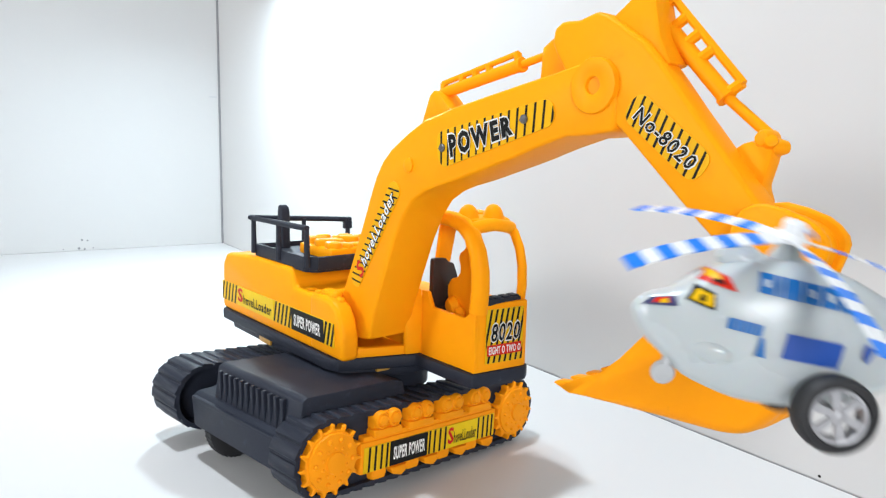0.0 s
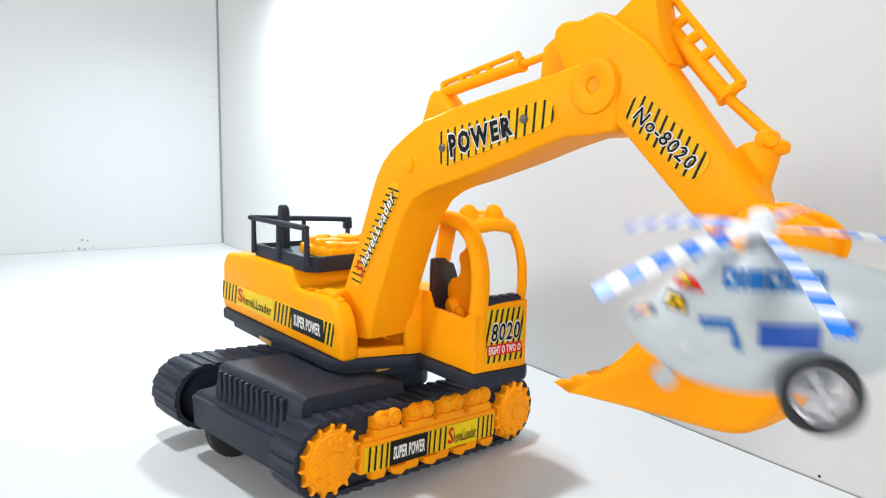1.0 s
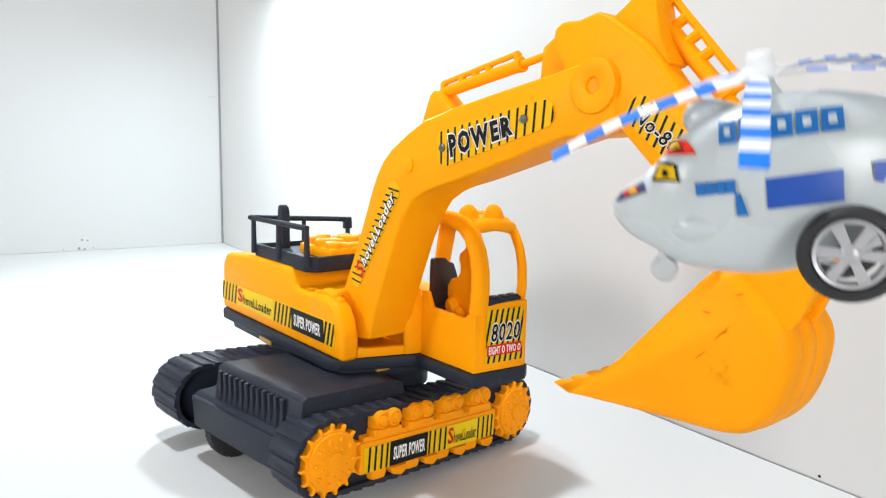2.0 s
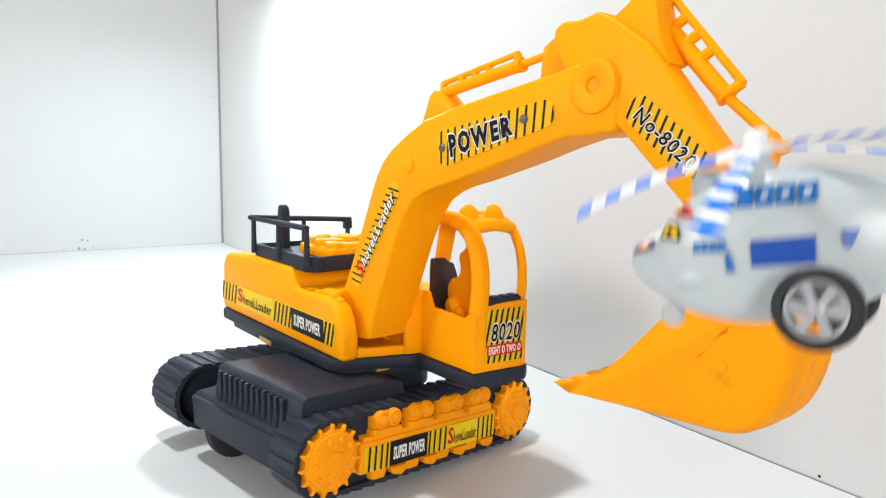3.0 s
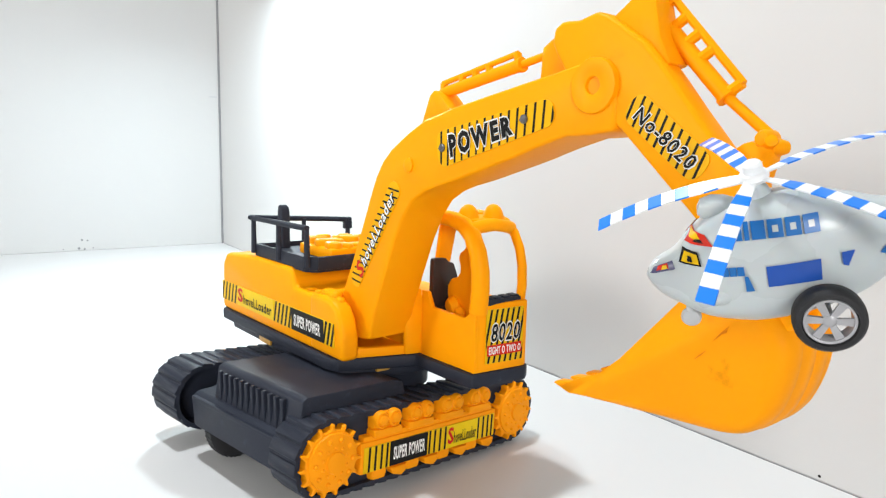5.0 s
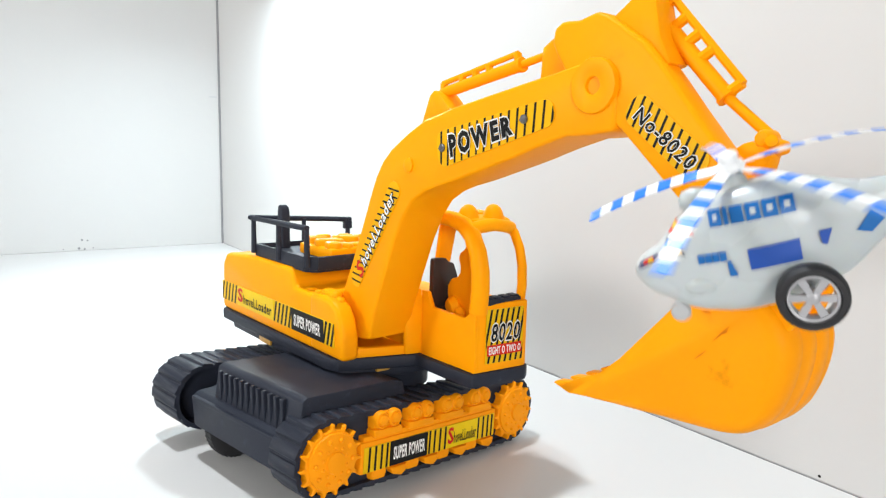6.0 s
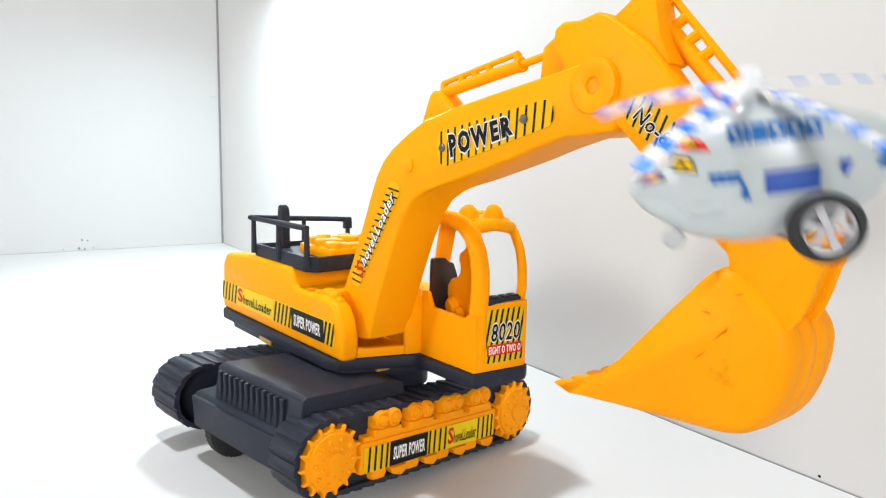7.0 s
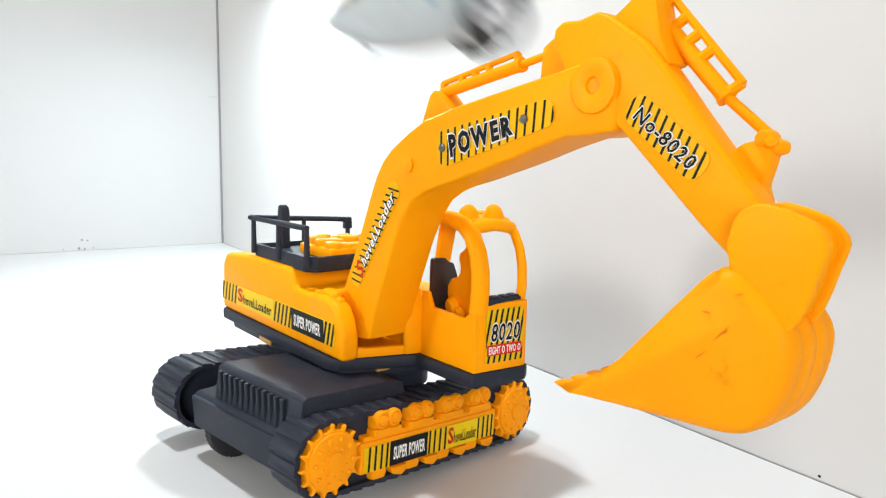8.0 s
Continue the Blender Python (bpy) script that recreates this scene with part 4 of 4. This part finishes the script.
for s in (1, -1):
    hub = Vector((-72 * K, s * 102 * K, -104 * K))
    bm = bmesh.new()
    lathe(bm, [(41 * K, -22 * K), (51 * K, -22 * K), (56 * K, -15 * K), (57 * K, 0), (56 * K, 15 * K), (51 * K, 21 * K), (43 * K, 22 * K), (41 * K, 16 * K), (41 * K, -22 * K)], (0, 0, 0), (0, s, 0), 36)
    wheel = part("wheel", bm, RUBBER, heli, "black tyre on a silver spoked rim", Matrix.Translation(hub))
    bm = bmesh.new()
    lathe(bm, [(41 * K, -16 * K), (42 * K, 14 * K), (40 * K, 18 * K), (36 * K, 17 * K), (34 * K, -8 * K), (41 * K, -16 * K)], (0, 0, 0), (0, s, 0), 36)
    lathe(bm, [(11 * K, 0), (11 * K, 14 * K), (7 * K, 17 * K), (0, 17 * K)], (0, 0, 0), (0, s, 0), 16)
    part("rim", bm, SILVER, wheel, "silver plastic rim")
    bm = bmesh.new()
    for k in range(6):
        a = radians(60 * k + 10)
        d = Vector((math.cos(a), 0, math.sin(a)))
        p = Vector((-d.z, 0, d.x))
        pts = [d * 9 * K + p * 5 * K, d * 37 * K + p * 7 * K, d * 37 * K - p * 7 * K, d * 9 * K - p * 5 * K]
        lo = [bm.verts.new(q + Vector((0, s * 8 * K, 0))) for q in pts]
        hi = [bm.verts.new(q + Vector((0, s * 14 * K, 0))) for q in pts]
        bm.faces.new(lo)
        bm.faces.new(hi)
        for j in range(4):
            bm.faces.new((lo[j], lo[(j + 1) % 4], hi[(j + 1) % 4], hi[j]))
    part("spokes", bm, SILVER, wheel)

bm = bmesh.new()
lathe(bm, [(0, -4 * K), (24 * K, -4 * K), (26 * K, 2 * K), (22 * K, 10 * K), (17 * K, 12 * K), (17 * K, 26 * K), (13 * K, 30 * K), (0, 31 * K)], (0, 0, 0), (0, 0, 1), 20)
rotor = part("rotor", bm, BLADE_WHITE, heli, "five-bladed blue and white striped rotor")
STRIPES = 9
ROTOR_R = 290


def blade_section(r):
    half = 9 + 5.5 * min(1, max(0, (r - 25) / 60))
    drop = -0.00060 * r * r
    return half, drop


for b in range(5):
    turn = pose(0, 0, 0, 0, 0, 72 * b)
    white = bmesh.new()
    blue = bmesh.new()
    cuts = [18] + [60 + (ROTOR_R - 60) * i / STRIPES for i in range(STRIPES + 1)]
    for i, (r0, r1) in enumerate(zip(cuts, cuts[1:])):
        bm = blue if i % 2 == 1 else white
        lo, hi = [], []
        for r in (r0, r1):
            half, drop = blade_section(r)
            lo += [(r, -half, drop + 3), (r, half, drop - 3)]
        vs = []
        for dz in (-1.6, 1.6):
            vs.append([bm.verts.new((x * K, y * K, (z + dz) * K)) for x, y, z in (lo[0], lo[1], lo[3], lo[2])])
        bm.faces.new(vs[0])
        bm.faces.new(vs[1])
        for j in range(4):
            bm.faces.new((vs[0][j], vs[0][(j + 1) % 4], vs[1][(j + 1) % 4], vs[1][j]))
    part("blade", white, BLADE_WHITE, rotor, "white rotor blade with blue stripes", turn, smooth=0)
    part("blade_stripes", blue, BLADE_BLUE, rotor, "", turn, smooth=0)

HELI_ROWS = [
    (0.0, -0.0815, 0.1445, 0.1449, 3.6, -11.4, -130.6),
    (0.2, -0.0888, 0.1446, 0.1469, -0.8, -3.3, -128.7),
    (0.3, -0.0913, 0.1496, 0.1454, -0.5, -2.4, -132.1),
    (0.4, -0.0891, 0.1569, 0.1390, 1.1, -1.0, -141.4),
    (0.5, -0.0857, 0.1565, 0.1325, 1.8, -1.8, -137.5),
    (0.6, -0.0767, 0.1391, 0.1360, -14.6, -0.5, -124.8),
    (0.8, -0.0889, 0.1485, 0.1442, -11.8, -4.8, -127.1),
    (0.9, -0.0883, 0.1446, 0.1482, -4.8, -2.6, -134.0),
    (1.0, -0.0843, 0.1450, 0.1468, 2.7, 2.6, -147.4),
    (1.1, -0.0810, 0.1518, 0.1391, -0.0, 4.6, -147.9),
    (1.2, -0.0795, 0.1653, 0.1356, 2.2, 15.6, -166.7),
    (1.3, -0.0831, 0.1611, 0.1408, 8.6, 6.8, -149.5),
    (1.4, -0.0821, 0.1558, 0.1543, 10.0, 3.2, -148.1),
    (1.5, -0.0742, 0.1441, 0.1709, 3.0, 8.6, -156.2),
    (1.7, -0.0715, 0.1196, 0.1813, 1.0, 7.5, -150.5),
    (2.8, -0.0768, 0.1417, 0.1624, -0.8, 10.8, -159.0),
    (2.9, -0.0784, 0.1380, 0.1687, -1.0, 7.7, -163.3),
    (3.0, -0.0814, 0.1395, 0.1642, 3.9, 8.7, -160.0),
    (3.1, -0.0811, 0.1376, 0.1616, 2.6, 9.7, -165.9),
    (3.3, -0.0879, 0.1491, 0.1570, -1.7, 12.0, -159.8),
    (3.5, -0.0845, 0.1533, 0.1545, -13.5, 14.2, -157.0),
    (3.6, -0.0851, 0.1523, 0.1530, -11.0, 14.2, -155.7),
    (3.9, -0.0824, 0.1220, 0.1650, -23.1, 13.1, -132.9),
    (4.0, -0.0870, 0.1291, 0.1654, -4.1, 7.3, -134.2),
    (4.2, -0.0980, 0.1487, 0.1593, 2.0, 7.7, -135.1),
    (4.4, -0.0948, 0.1628, 0.1525, -8.2, 11.6, -149.4),
    (4.5, -0.0930, 0.1662, 0.1538, -8.7, 11.9, -154.5),
    (4.6, -0.0912, 0.1590, 0.1589, -5.5, 10.1, -152.0),
    (4.7, -0.0924, 0.1605, 0.1587, -9.3, 9.1, -148.3),
    (5.8, -0.0982, 0.1670, 0.1597, -14.6, 16.7, -147.8),
    (5.9, -0.0967, 0.1615, 0.1618, -14.1, 15.6, -149.3),
    (6.0, -0.1015, 0.1650, 0.1609, -5.6, 15.4, -147.8),
    (6.1, -0.0969, 0.1616, 0.1591, -13.7, 18.2, -154.3),
    (6.2, -0.1016, 0.1614, 0.1612, -10.5, 15.7, -149.4),
    (6.3, -0.1043, 0.1632, 0.1607, -7.7, 12.9, -141.7),
    (6.5, -0.1016, 0.1632, 0.1607, -14.9, 17.8, -147.6),
    (6.6, -0.1039, 0.1576, 0.1678, -6.7, 15.2, -139.1),
    (6.8, -0.1000, 0.1610, 0.1743, 5.0, 9.2, -146.3),
    (6.9, -0.0968, 0.1527, 0.1810, -4.6, 10.0, -134.5),
    (7.0, -0.0961, 0.1577, 0.1794, -3.8, 6.8, -137.0),
    (7.1, -0.0972, 0.1648, 0.1713, -5.0, 8.1, -141.7),
    (7.2, -0.0959, 0.1625, 0.1671, -3.9, 9.6, -132.3),
    (7.4, -0.1000, 0.1538, 0.1653, -1.5, 11.0, -127.2),
    (7.5, -0.1047, 0.1499, 0.1670, 1.2, 11.3, -127.6),
    (7.6, -0.1156, 0.1430, 0.1779, -4.9, 11.5, -124.3),
    (7.7, -0.1325, 0.1394, 0.1932, -8.5, 14.4, -118.9),
    (7.8, -0.1376, 0.1236, 0.2064, -7.0, 16.7, -120.6),
    (7.9, -0.1430, 0.1108, 0.2142, -4.0, 14.7, -119.0),
    (8.0, -0.1527, 0.0999, 0.2252, -2.8, 14.0, -119.0),
]
ROTOR_ROWS = [(0.0, 27), (0.5, 24), (0.6, 21), (1.0, 36), (1.2, 33), (1.7, 24), (2.8, 3), (3.3, 39), (3.5, 24), (3.6, 6), (3.9, -21), (4.2, -39), (4.4, -48), (4.5, -60), (4.7, -70), (5.8, -75), (6.0, -81), (6.1, -92), (6.2, -96), (6.5, -96), (7.1, -99), (7.5, -99), (8.0, -104)]


# ---------------------------------------------------------------- movement
def motions():
    walk(heli, [(t, pose(*p)) for t, *p in HELI_ROWS])
    tilt = pose(MAST_X, 0, MAST_TOP, -15.0, 0, 0) @ pose(0, 0, 0, 0, 1.6, 0)
    walk(rotor, [(t, tilt @ pose(0, 0, 0, 0, 0, a)) for t, a in ROTOR_ROWS])


motions()
